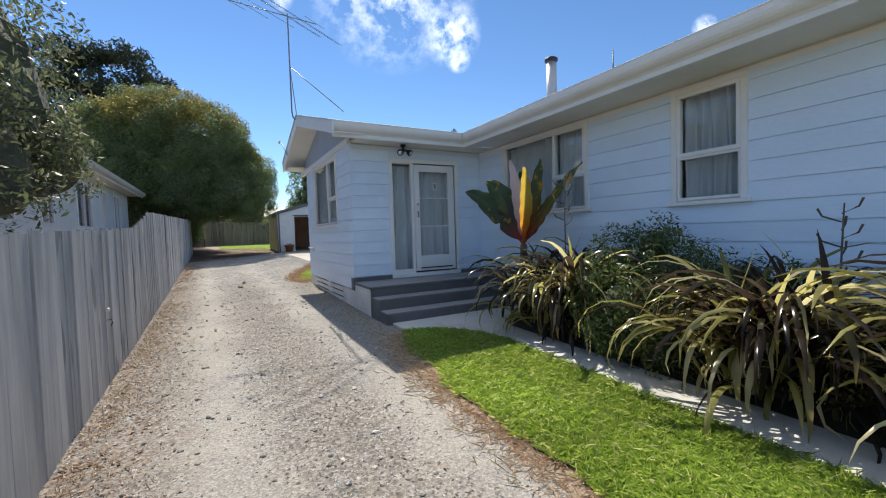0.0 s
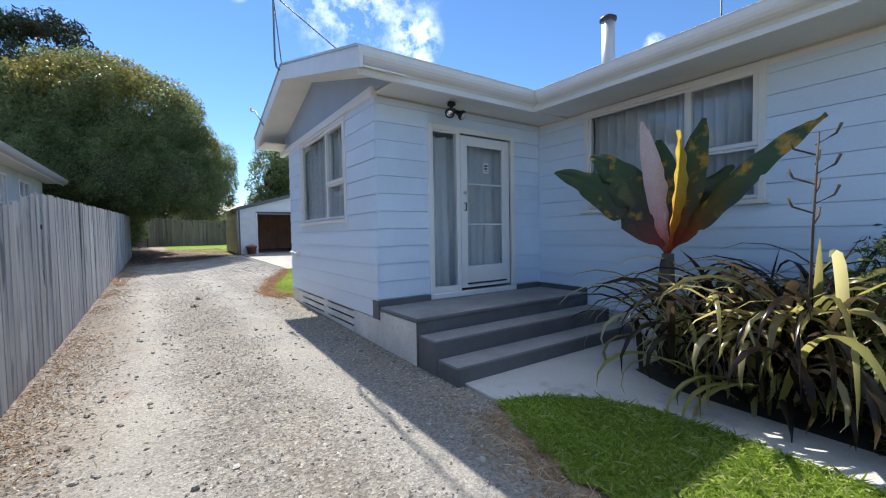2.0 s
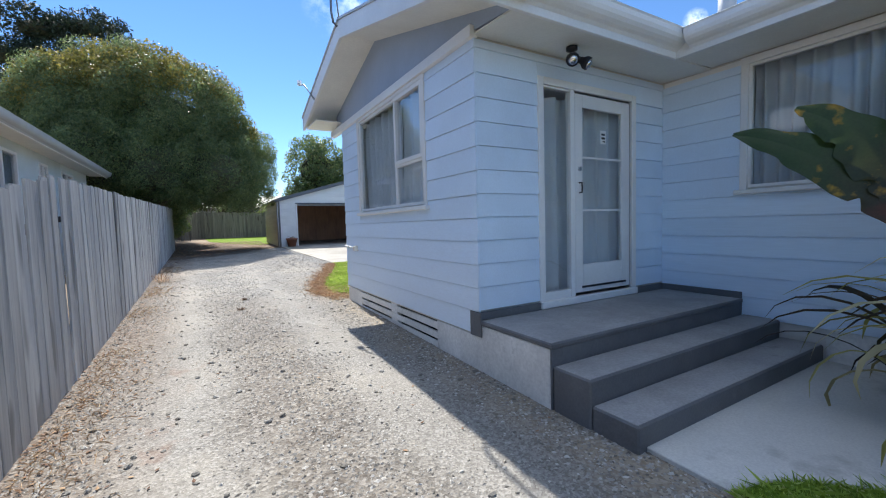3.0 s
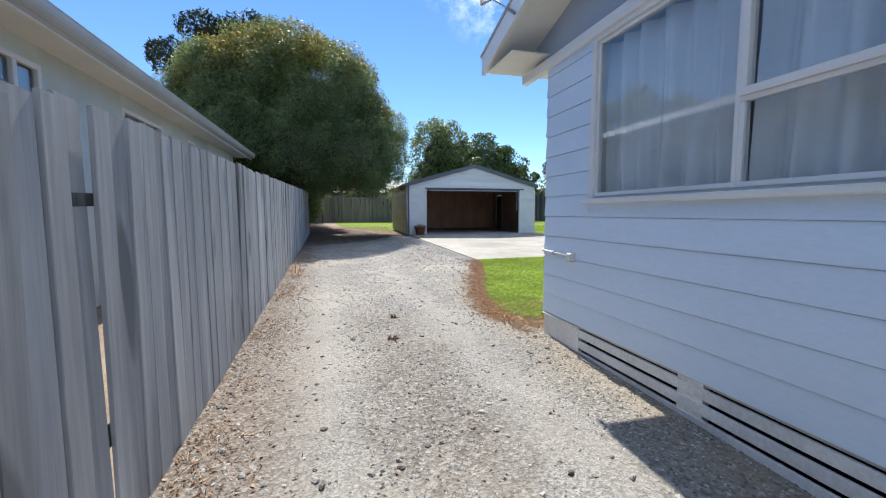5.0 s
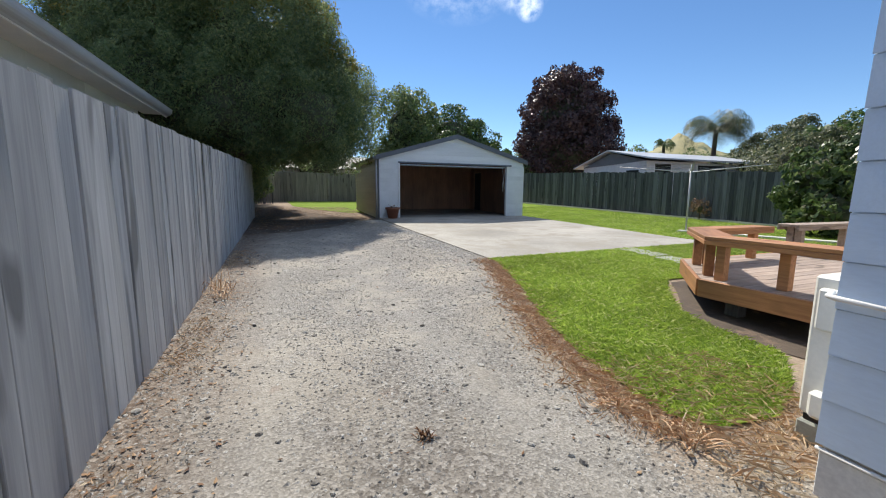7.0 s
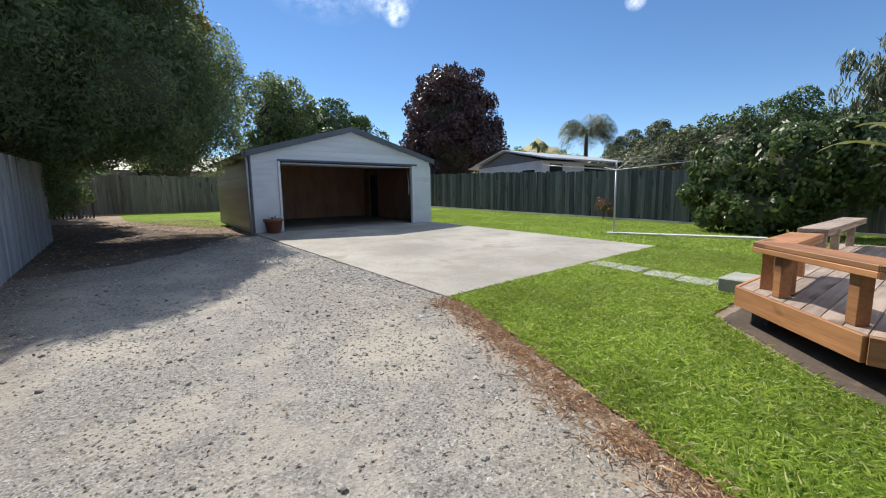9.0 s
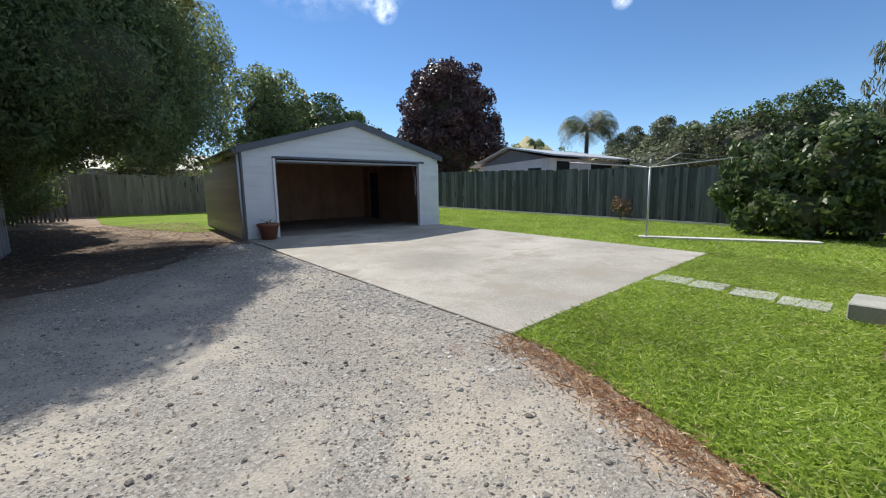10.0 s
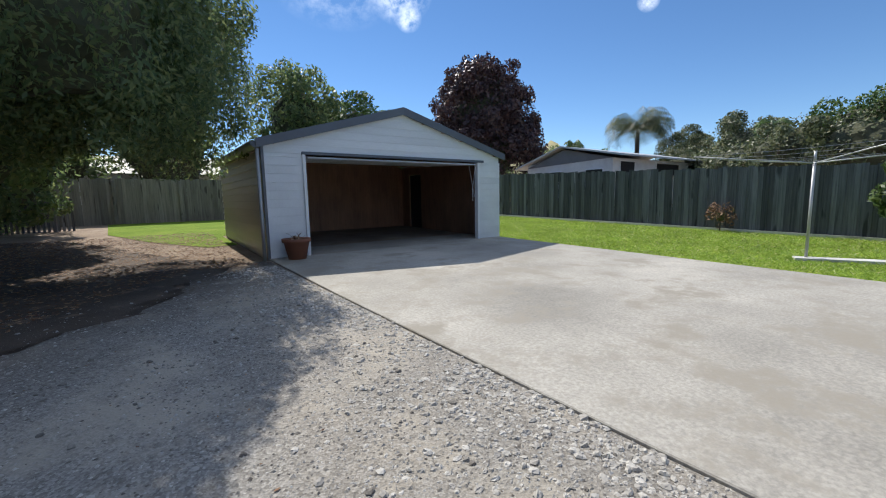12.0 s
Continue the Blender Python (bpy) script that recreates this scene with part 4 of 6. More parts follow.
# flue, roof pin, aerials
flue = thing("flue", "grey steel flue pipe with a dark cowl", "chimney flue", at=pose(7.5, 8.0, 4.3))
lathe("pipe", [(0.001, 0.0), (0.125, 0.0), (0.125, 1.52), (0.001, 1.52)], GALV, flue)
lathe("cowl", [(0.13, 1.50), (0.16, 1.53), (0.16, 1.58), (0.09, 1.63), (0.001, 1.64)], BLACKM, flue)
pin = thing("roof_pin", "thin dark rod standing on the roof", "rod", at=pose(7.0, 5.84, 4.2))
rod("rod", [(0, 0, 0), (0, 0, 0.95)], 0.012, BLACKM, pin)
ant = thing("tv_aerial", "tall television aerial on a thin braced mast", "aerial", at=pose(1.66, 9.62, 4.2))
rod("mast", [(0.05, 0.12, 0.05), (0.0, 0.1, 0.08), (-0.02, 0.1, 0.2), (-0.02, 0.1, 2.25)], 0.015, AERIAL, ant)
rod("stay", [(-0.02, 0.1, 1.15), (0.9, -0.6, 0.12)], 0.009, AERIAL, ant)
rod("stay", [(-0.02, 0.1, 1.15), (0.08, 0.1, 0.08)], 0.009, AERIAL, ant)
bx = Vector((0.86, -0.42, -0.27))
hub = Vector((-0.02, 0.1, 2.2))
rod("boom", [hub + bx * -1.5, hub + bx * 0.62], 0.010, AERIAL, ant)
side = Vector((0.75, 0.6, 0.02)).normalized()
for d, half in ((-1.35, 0.55), (-1.0, 0.75), (-0.55, 0.95), (-0.1, 1.15), (-0.04, 1.15), (0.22, 1.45), (0.28, 1.45), (0.6, 0.3)):
    c = hub + Vector((0, 0, 0.02)) + bx * d
    rod("element", [c - side * half, c + side * half], 0.0055, AERIAL, ant, sides=6)
brk = thing("line_bracket", "small galvanised line bracket on the far eave", "bracket", at=pose(1.712, 11.1, 3.88))
rod("arm", [(0, 0, -0.15), (-0.05, 0.45, 0.2), (-0.06, 0.75, 0.28)], 0.014, GALV, brk)
lathe("insulator", [(0.001, 0), (0.035, 0.0), (0.035, 0.07), (0.001, 0.08)], TRIM, brk, at=(-0.06, 0.72, 0.27), sides=12)

# tap, pipe and heat pump
tap = thing("tap_pipe", "white waste pipe with a cream elbow along the wall", "pipe", at=pose(AX - 0.045, 10.74, 1.40))
rod("pipe", [(0, 0, 0), (0, 0.53, 0.02), (0.02, 0.57, 0.02), (0.12, 0.6, 0.02)], 0.012, TRIM, tap)
box("elbow", (-0.03, 0.045, -0.05, 0.03, -0.05, 0.035), PLASTIC, tap, "cream plastic elbow", bevel=0.012)
lathe("clip", [(0.014, -0.012), (0.02, -0.012), (0.02, 0.012), (0.014, 0.012)], GALV, tap).matrix_basis = pose(0, 0.3, 0.01, 90)
hp = thing("heat_pump", "white outdoor heat pump unit on the house corner", "heat pump", at=pose(2.58, AY1 - 0.02, 0.78))
box("cabinet", (0, 0.78, 0.06, 0.32, -0.10, 0.66), PLASTIC, hp, bevel=0.015)
box("side_cover", (-0.045, 0.0, 0.12, 0.28, 0.38, 0.60), PLASTIC, hp, "white pipe cover", bevel=0.012)
box("pipe_cover", (-0.06, 0.0, 0.12, 0.26, -0.09, 0.06), PLASTIC, hp, bevel=0.02)
lathe("fan_grille", [(0.001, 0), (0.25, 0), (0.25, 0.012), (0.22, 0.018), (0.001, 0.018)], GALV, hp).matrix_basis = pose(0.32, 0.32, 0.36, -90)
box("foot", (0.06, 0.14, 0.06, 0.32, -0.16, -0.10), BLACKM, hp)
box("foot", (0.62, 0.70, 0.06, 0.32, -0.16, -0.10), BLACKM, hp)
ob = box("heat_pump_plinth", (2.62, 3.32, AY1 + 0.04, AY1 + 0.32, 0.3, 0.62), MOSSY, bevel=0.01)
tagged(ob, "rough concrete plinth under the heat pump", "plinth")


# ---- garage ----
GX0, GX1, GY0, GY1, GF, GE, GA = 3.27, 9.64, 25.70, 31.0, 0.845, 3.12, 4.02
GM = (GX0 + GX1) / 2
OX0, OX1, OT = 4.09, 8.80, 2.94
garage = thing("garage", "white double garage with dark roof and open door", "garage", kind="structure")
box("wall", [(GX0 + 0.03, OX0, GY0 + 0.02, GY0 + 0.1, 0.6, OT), (OX1, GX1 - 0.03, GY0 + 0.02, GY0 + 0.1, 0.6, OT)], PLY, garage, bevel=0)
prism("gable", [(GX0 + 0.03, OT), (GX1 - 0.03, OT), (GX1 - 0.03, GE), (GM, GA - 0.02), (GX0 + 0.03, GE)], GY0 + 0.02, GY0 + 0.1, PLY, garage, axis="y")
box("wall", (GX0 + 0.02, GX0 + 0.1, GY0 + 0.1, GY1, 0.6, GE + 0.02), PLY, garage, bevel=0)
box("wall", [(GX1 - 0.1, GX1 - 0.02, GY0 + 0.1, 29.7, 0.6, GE + 0.02), (GX1 - 0.1, GX1 - 0.02, 30.5, GY1, 0.6, GE + 0.02), (GX1 - 0.1, GX1 - 0.02, 29.7, 30.5, 2.85, GE + 0.02)], PLY, garage, bevel=0)
# Black panel paints the dark of an open side doorway
box("dark_door", (GX1 - 0.06, GX1 - 0.03, 29.72, 30.48, GF, 2.84), DARK, garage, "black panel standing for the dark side doorway", bevel=0)
prism("back_wall", [(GX0 + 0.02, 0.6), (GX1 - 0.02, 0.6), (GX1 - 0.02, GE), (GM, GA - 0.02), (GX0 + 0.02, GE)], GY1, GY1 + 0.08, PLY, garage, axis="y")
box("floor_slab", (GX0, GX1, GY0 - 0.03, GY1 + 0.08, 0.5, GF), SLABMAT, garage, bevel=0.006)
k = (GA - GE) / (GM - GX0)
prism("roof_sheet", [(GX0 - 0.10, GE + 0.02 - 0.1 * k), (GM, GA + 0.02), (GX1 + 0.10, GE + 0.02 - 0.1 * k), (GX1 + 0.10, GE + 0.07 - 0.1 * k), (GM, GA + 0.07), (GX0 - 0.10, GE + 0.07 - 0.1 * k)], GY0 - 0.06, GY1 + 0.2, GROOF, garage, axis="y")
prism("barge", [(GX0 - 0.11, GE - 0.075 - 0.1 * k), (GM, GA - 0.075), (GM, GA + 0.10), (GX0 - 0.11, GE + 0.10 - 0.1 * k)], GY0 - 0.10, GY0 - 0.065, GROOF, garage, axis="y")
prism("barge", [(GX1 + 0.11, GE - 0.075 - 0.1 * k), (GM, GA - 0.075), (GM, GA + 0.10), (GX1 + 0.11, GE + 0.10 - 0.1 * k)], GY0 - 0.10, GY0 - 0.065, GROOF, garage, axis="y")
box("corner_flashing", (GX0 - 0.02, GX0 + 0.035, GY0 - 0.02, GY0 + 0.04, 0.72, GE - 0.03), GROOF, garage, "dark corner flashing")
rod("downpipe", [(GX0 - 0.09, GY0 - 0.05, 0.72), (GX0 - 0.09, GY0 - 0.05, GE - 0.12)], 0.035, GALV, garage, "grey downpipe", sides=10)
prism("gutter", [(GX0 - 0.10 + a * 0.9, GE - 0.12 + b * 0.8) for a, b in gutter_profile()], GY0 - 0.06, GY1 + 0.2, GROOF, garage, axis="y")
box("opening_frame", [(OX0 - 0.045, OX0 + 0.02, GY0 - 0.035, GY0 + 0.1, GF - 0.03, OT), (OX1 - 0.02, OX1 + 0.045, GY0 - 0.035, GY0 + 0.1, GF - 0.03, OT)], TRIM, garage)
box("lintel", (OX0 - 0.05, OX1 + 0.2, GY0 - 0.045, GY0 + 0.01, OT - 0.01, OT + 0.05), GROOF, garage)
for x in (OX0 + 0.35, GM - 1.0, GM, GM + 1.0, OX1 - 0.35):
    z = GE + (GA - GE) * (1 - abs(x - GM) / (GM - GX0))
    box("purlin", (x - 0.025, x + 0.025, GY0 + 0.1, GY1, z - 0.10, z - 0.0), PLY, garage, bevel=0)
for y in (27.3, 29.1):
    box("tie_beam", (GX0 + 0.1, GX1 - 0.1, y, y + 0.05, GE - 0.08, GE + 0.03), PLY, garage, bevel=0)
gdoor = thing("garage_door", "white tilting garage door raised open under the roof", "garage door")
prism("door_panel", [(GY0 - 0.02, 2.86), (GY0 + 0.03, 2.90), (28.0, 3.02), (28.0, 2.985), (GY0 + 0.04, 2.86)], OX0 + 0.08, OX1 - 0.08, TRIM, gdoor, axis="x")
for y in (26.4, 27.2, 27.9):
    box("door_rib", (OX0 + 0.1, OX1 - 0.1, y, y + 0.05, 2.855 + (y - 25.7) * 0.052, 2.895 + (y - 25.7) * 0.052), GALV, gdoor, bevel=0.003)
rod("door_arm", [(OX0 + 0.05, GY0 + 0.08, 2.0), (OX0 + 0.06, GY0 + 0.3, 2.93)], 0.012, GALV, gdoor)
rod("door_arm", [(OX1 - 0.05, GY0 + 0.08, 2.0), (OX1 - 0.06, GY0 + 0.3, 2.93)], 0.012, GALV, gdoor)
rod("door_cord", [(OX1 - 0.06, GY0 + 0.02, 2.8), (OX1 - 0.16, GY0 + 0.03, 2.2), (OX1 - 0.15, GY0 + 0.03, 1.9)], 0.010, TRIM, gdoor, sides=6)

pot = thing("flower_pot", "terracotta pot with a withered plant beside the garage", "flower pot", at=pose(3.74, 25.40, G(25.36) + 0.03))
lathe("pot", [(0.001, 0.0), (0.17, 0.0), (0.245, 0.34), (0.275, 0.34), (0.28, 0.41), (0.25, 0.41), (0.235, 0.36), (0.001, 0.35)], TERRA, pot)


def strap_leaves(count, seed, length, width, lift, spread, droop, at=(0, 0, 0), twist=0.5, segs=8, lean=(0, 0)):
    """Sword-shaped leaves that rise from one crown and arch over. Returns vertices and faces."""
    r = np.random.default_rng(seed)
    vs, fs = [], []
    for _ in range(count):
        az = r.uniform(0, 2 * math.pi)
        el = math.radians(r.uniform(*lift))
        ln, wd = r.uniform(*length), r.uniform(*width)
        dr = r.uniform(*droop)
        p = Vector((at[0] + r.normal(0, spread), at[1] + r.normal(0, spread), at[2]))
        side0 = Vector((-math.sin(az), math.cos(az), 0))
        b = len(vs)
        tw = r.normal(0, twist)
        for i in range(segs + 1):
            u = i / segs
            a = el - dr * u * u * 1.3
            d = Vector((math.cos(az) * math.cos(a) + lean[0] * u, math.sin(az) * math.cos(a) + lean[1] * u, math.sin(a)))
            up = side0.cross(d).normalized()
            s = (side0 * math.cos(tw * u) + up * math.sin(tw * u))
            wv = wd * (0.55 + 0.45 * min(1, u * 4)) * (1 - max(0, (u - 0.6) / 0.4) ** 2 * 0.96)
            vs += [p - s * wv / 2, p + up * -wv * 0.16, p + s * wv / 2]
            if i:
                o = b + 3 * i
                fs += [(o - 3, o - 2, o + 1, o), (o - 2, o - 1, o + 2, o + 1)]
            p = p + d * (ln / segs)
    return [tuple(v) for v in vs], fs


v, f = strap_leaves(26, 3, (0.12, 0.26), (0.02, 0.04), (10, 80), 0.06, (0.5, 2.0), (0, 0, 0.36))
raw("withered_plant", v, f, DEAD, pot, "withered brown stems")

# ---- timber deck with bench rail ----
DZ = 0.93
deck = thing("deck", "orange stained timber deck with cut-off corner", "deck")
OUT = [(4.32, 11.5), (4.22, 13.37), (5.24, 14.39), (10.3, 14.39)]


def inside_deck(y):
    return 4.34 - 0.0535 * (y - 11.5) if y <= 13.37 else 4.24 + (y - 13.37)


for a, b in zip(OUT, OUT[1:]):
    d = Vector((b[0] - a[0], b[1] - a[1], 0))
    ob = box("fascia_board", (0, d.length, -0.04, 0.0, -0.19, 0.0), CEDAR, deck, "orange stained edge board", bevel=0.004)
    ob.matrix_basis = Matrix.Translation((a[0], a[1], DZ)) @ pose(0, 0, 0, 0, 0, math.degrees(math.atan2(d.y, d.x)))
    n_out = Vector((-d.y, d.x, 0)).normalized()
    ob.matrix_basis = Matrix.Translation(n_out * 0.04) @ ob.matrix_basis
y = 11.52
while y < 14.32:
    prism("deck_board", [(inside_deck(y) - 0.02, y), (10.3, y), (10.3, y + 0.138), (inside_deck(y + 0.138) - 0.02, y + 0.138)], DZ - 0.034, DZ + 0.004, GREYDECK, deck, axis="z", bevel=0.003)
    y += 0.143
for x, yy in ((4.55, 12.1), (4.5, 13.15), (5.3, 14.2), (7.0, 14.25), (9.0, 14.25)):
    box("stump_post", (x - 0.07, x + 0.07, yy - 0.07, yy + 0.07, G(yy) - 0.05, DZ - 0.19), OLDFENCE, deck, "grey timber pile")
box("bearer", (4.45, 10.2, 12.4, 12.5, DZ - 0.19, DZ - 0.036), OLDFENCE, deck)
box("bearer", (4.45, 10.2, 13.2, 13.3, DZ - 0.19, DZ - 0.036), OLDFENCE, deck)


def bench(line, name, label, posts, mat):
    """A wide bench rail along a line of points; posts: (run, metres along it, offset across) for each short post."""
    bn = thing(name, label, "bench", "bench rails of the deck")
    runs = []
    for a, b in zip(line, line[1:]):
        d = Vector((b[0] - a[0], b[1] - a[1], 0))
        runs.append((Matrix.Translation((a[0], a[1], DZ)) @ pose(0, 0, 0, 0, 0, math.degrees(math.atan2(d.y, d.x))), d.length))
    turns = [0.0] + [math.tan(0.5 * (math.atan2(c[1] - b[1], c[0] - b[0]) - math.atan2(b[1] - a[1], b[0] - a[0]))) for a, b, c in zip(line, line[1:], line[2:])] + [0.0]

    def mitred(name_, o0, o1, z0, z1, k):
        """A board of one run, cut to the bisector at the bends."""
        n = runs[k][1]
        t0, t1 = turns[k], turns[k + 1]
        ob = prism(name_, [(t0 * o0, o0), (n - t1 * o0, o0), (n - t1 * o1, o1), (t0 * o1, o1)], z0, z1, mat, bn, axis="z", bevel=0.005)
        ob.matrix_basis = runs[k][0]
    for k in range(len(runs)):
        mitred("seat_board", -0.148, 0.150, 0.43, 0.472, k)
        mitred("apron", 0.112, 0.152, 0.38, 0.428, k)
        mitred("apron", -0.147, -0.107, 0.38, 0.428, k)
    for k, u, o in posts:
        ob = box("post", (u - 0.047, u + 0.047, o - 0.047, o + 0.047, 0.005, 0.428), mat, bn, bevel=0.004)
        ob.matrix_basis = runs[k][0]
    return bn


bench([(4.46, 11.75), (4.37, 13.31), (5.18, 14.13), (6.5, 14.15)], "deck_bench", "orange stained timber bench rail bending round the deck edge", ((0, 0.25, 0.0), (0, 0.95, -0.06), (0, 1.48, 0.05), (1, 0.16, 0.05), (1, 0.93, 0.05), (1, 1.05, -0.07), (2, 0.10, 0.05), (2, 1.1, 0.0)), CEDAR)
bench([(7.2, 14.22), (10.2, 14.22)], "deck_bench", "greyed timber bench rail along the deck edge", ((0, 0.2, 0.05), (0, 0.2, -0.06), (0, 1.5, 0.0), (0, 2.8, 0.0)), GREYDECK)
# Dark colour stands in for the deck's shade on the brown earth
sheet("deck_ground", ragged([(3.86, 11.4), (3.9, 12.95), (4.12, 13.45), (5.18, 14.5), (10.3, 14.52)], 0.1, 0.06, 8) + [(10.3, 11.4)], 0.008, MOULD_AND_SHADE, "bare earth, darkened for the shade under the deck", "soil")
ob = box("deck_step", (6.35, 6.95, 14.60, 14.94, G(15) - 0.02, G(15) + 0.20), MOSSY, bevel=0.012)
tagged(ob, "mossy grey concrete block step below the deck", "step")

# ---- clothes hoist ----
hoist = thing("clothes_hoist", "galvanised rotary clothes hoist on a steel pole", "clothes line", at=pose(11.45, 19.25, G(19.25)))
rod("pole", [(0, 0, 0), (0, 0, 1.85)], 0.026, GALV, hoist, sides=10)
rod("inner_pole", [(0, 0, 1.85), (0, 0, 2.05)], 0.022, GALV, hoist, sides=8)
arms = []
for q in range(4):
    a = math.radians(40 + 90 * q)
    tip = Vector((2.0 * math.cos(a), 2.0 * math.sin(a), 2.02))
    arms.append(tip)
    rod("arm", [(0, 0, 1.83), tip], 0.012, GALV, hoist, sides=6)
for sc in (0.5, 0.75, 1.0):
    bm = bmesh.new()
    pts = [Vector((t.x * sc, t.y * sc, 1.83 + (t.z - 1.83) * sc)) for t in arms]
    for i in range(4):
        tube(bm, [pts[i], (pts[i] + pts[(i + 1) % 4]) / 2 - Vector((0, 0, 0.02)), pts[(i + 1) % 4]], 0.004, 4)
    part("wire_loop", bm, GALV, hoist)

# ---- neighbour's house beyond the side fence ----
nh = thing("neighbour_house", "low pale neighbour house with grey gutter beyond the fence", "house")
NX = -3.15
NW = [(9.6, 10.9), (12.2, 13.0), (14.8, 16.3), (17.6, 18.2), (19.3, 20.4)]
for a, b, lo, hi in pieces([(a, b, 2.2, 3.45) for a, b in NW], 8.2, 22.0, 0.2, 3.66):
    box("wall", (NX - 0.1, NX, a, b, lo, hi), NWALL, nh, bevel=0)
for d in ((-9.0, NX - 0.1, 21.9, 22.0, 0.2, 3.66), (-9.0, NX - 0.1, 8.2, 8.3, 0.2, 3.66), (-9.1, -9.0, 8.2, 22.0, 0.2, 3.66)):
    box("wall", d, NWALL, nh, bevel=0)
prism("roof", [(-2.66, 3.70), (-6.1, 4.95), (-9.5, 3.70), (-9.5, 3.76), (-6.1, 5.02), (-2.66, 3.76)], 7.8, 22.4, ROOF, nh, axis="y")
box("soffit", (-2.7, NX, 7.8, 22.4, 3.66, 3.675), SOFFIT, nh, bevel=0)
prism("gable_wall", [(-9.0, 3.66), (-3.15, 3.66), (-6.1, 4.9)], 21.9, 22.0, NWALL, nh, axis="y")
prism("gable_wall", [(-9.0, 3.66), (-3.15, 3.66), (-6.1, 4.9)], 8.2, 8.3, NWALL, nh, axis="y")
prism("gutter", [(-2.66 - a, 3.62 + b) for a, b in gutter_profile()], 7.8, 22.4, NGUTTER, nh, axis="y")
box("fascia", (-2.70, -2.665, 7.8, 22.4, 3.60, 3.77), SOFFIT, nh)
for a, b in NW:
    wn_ = box("window", [(NX - 0.04, NX + 0.02, a, a + 0.06, 2.2, 3.45), (NX - 0.04, NX + 0.02, b - 0.06, b, 2.2, 3.45), (NX - 0.04, NX + 0.02, a + 0.06, b - 0.06, 3.39, 3.45), (NX - 0.04, NX + 0.02, (a + b) / 2 - 0.03, (a + b) / 2 + 0.03, 2.2, 3.39)], TRIM, nh, "white timber window frame")
    box("pane", (NX - 0.03, NX - 0.024, a + 0.06, b - 0.06, 2.2, 3.39), GLASS, wn_, bevel=0)
    box("blind", (NX - 0.09, NX - 0.08, a, b, 2.2, 3.45), PANEL, wn_, bevel=0)

# ---- house beyond the back fence ----
fh = thing("far_house", "low grey house with pale roof behind the back fence", "house")
box("wall", (19.0, 28.3, 27.9, 33.1, 1.0, 3.70), FAR_WALL, fh, bevel=0.01)
prism("gable_end", [(27.9, 3.70), (33.1, 3.50), (30.6, 4.32)], 18.96, 19.02, FAR_GABLE, fh, "dark gable boarding", axis="x")
prism("roof", [(27.3, 3.74), (30.6, 4.40), (33.7, 3.46), (33.7, 3.53), (30.6, 4.48), (27.3, 3.82)], 18.6, 28.7, ROOF, fh, "pale sheet roof", axis="x")
for x0, x1 in ((19.6, 20.8), (23.0, 25.4), (26.6, 27.4)):
    wn_ = box("window", (x0 - 0.06, x1 + 0.06, 27.86, 27.9, 2.9, 3.6), TRIM, fh, bevel=0)
    box("pane", (x0, x1, 27.845, 27.858, 2.96, 3.54), DARK, wn_, bevel=0)
for y0, y1 in ((28.4, 29.3), (30.8, 31.5)):
    wn_ = box("window", (18.96, 19.0, y0 - 0.06, y1 + 0.06, 2.64, 3.26), TRIM, fh, bevel=0)
    box("pane", (18.945, 18.958, y0, y1, 2.7, 3.2), DARK, wn_, bevel=0)
lh = thing("back_house", "pale roofed house far behind the trees", "house")
box("wall", (-4.0, 8.0, 54.0, 60.0, 1.0, 4.2), FAR_WALL, lh, bevel=0.01)
prism("roof", [(53.4, 4.1), (57.0, 5.6), (60.6, 4.1)], -4.6, 8.6, FAR_ROOF, lh, axis="x")


# ---- trees and shrubs ----
def ball(center, radii, rough, seed, sub=3):
    bm = bmesh.new()
    bmesh.ops.create_icosphere(bm, subdivisions=sub, radius=1)
    for v in bm.verts:
        k = 1 + rough * noise.noise(v.co * 2.3 + Vector((seed, seed * 2, 0)))
        v.co = Vector(center) + Vector((v.co.x * radii[0], v.co.y * radii[1], v.co.z * radii[2])) * k
    vs = np.array([v.co[:] for v in bm.verts])
    fs = [tuple(v.index for v in f.verts) for f in bm.faces]
    bm.free()
    return vs, fs


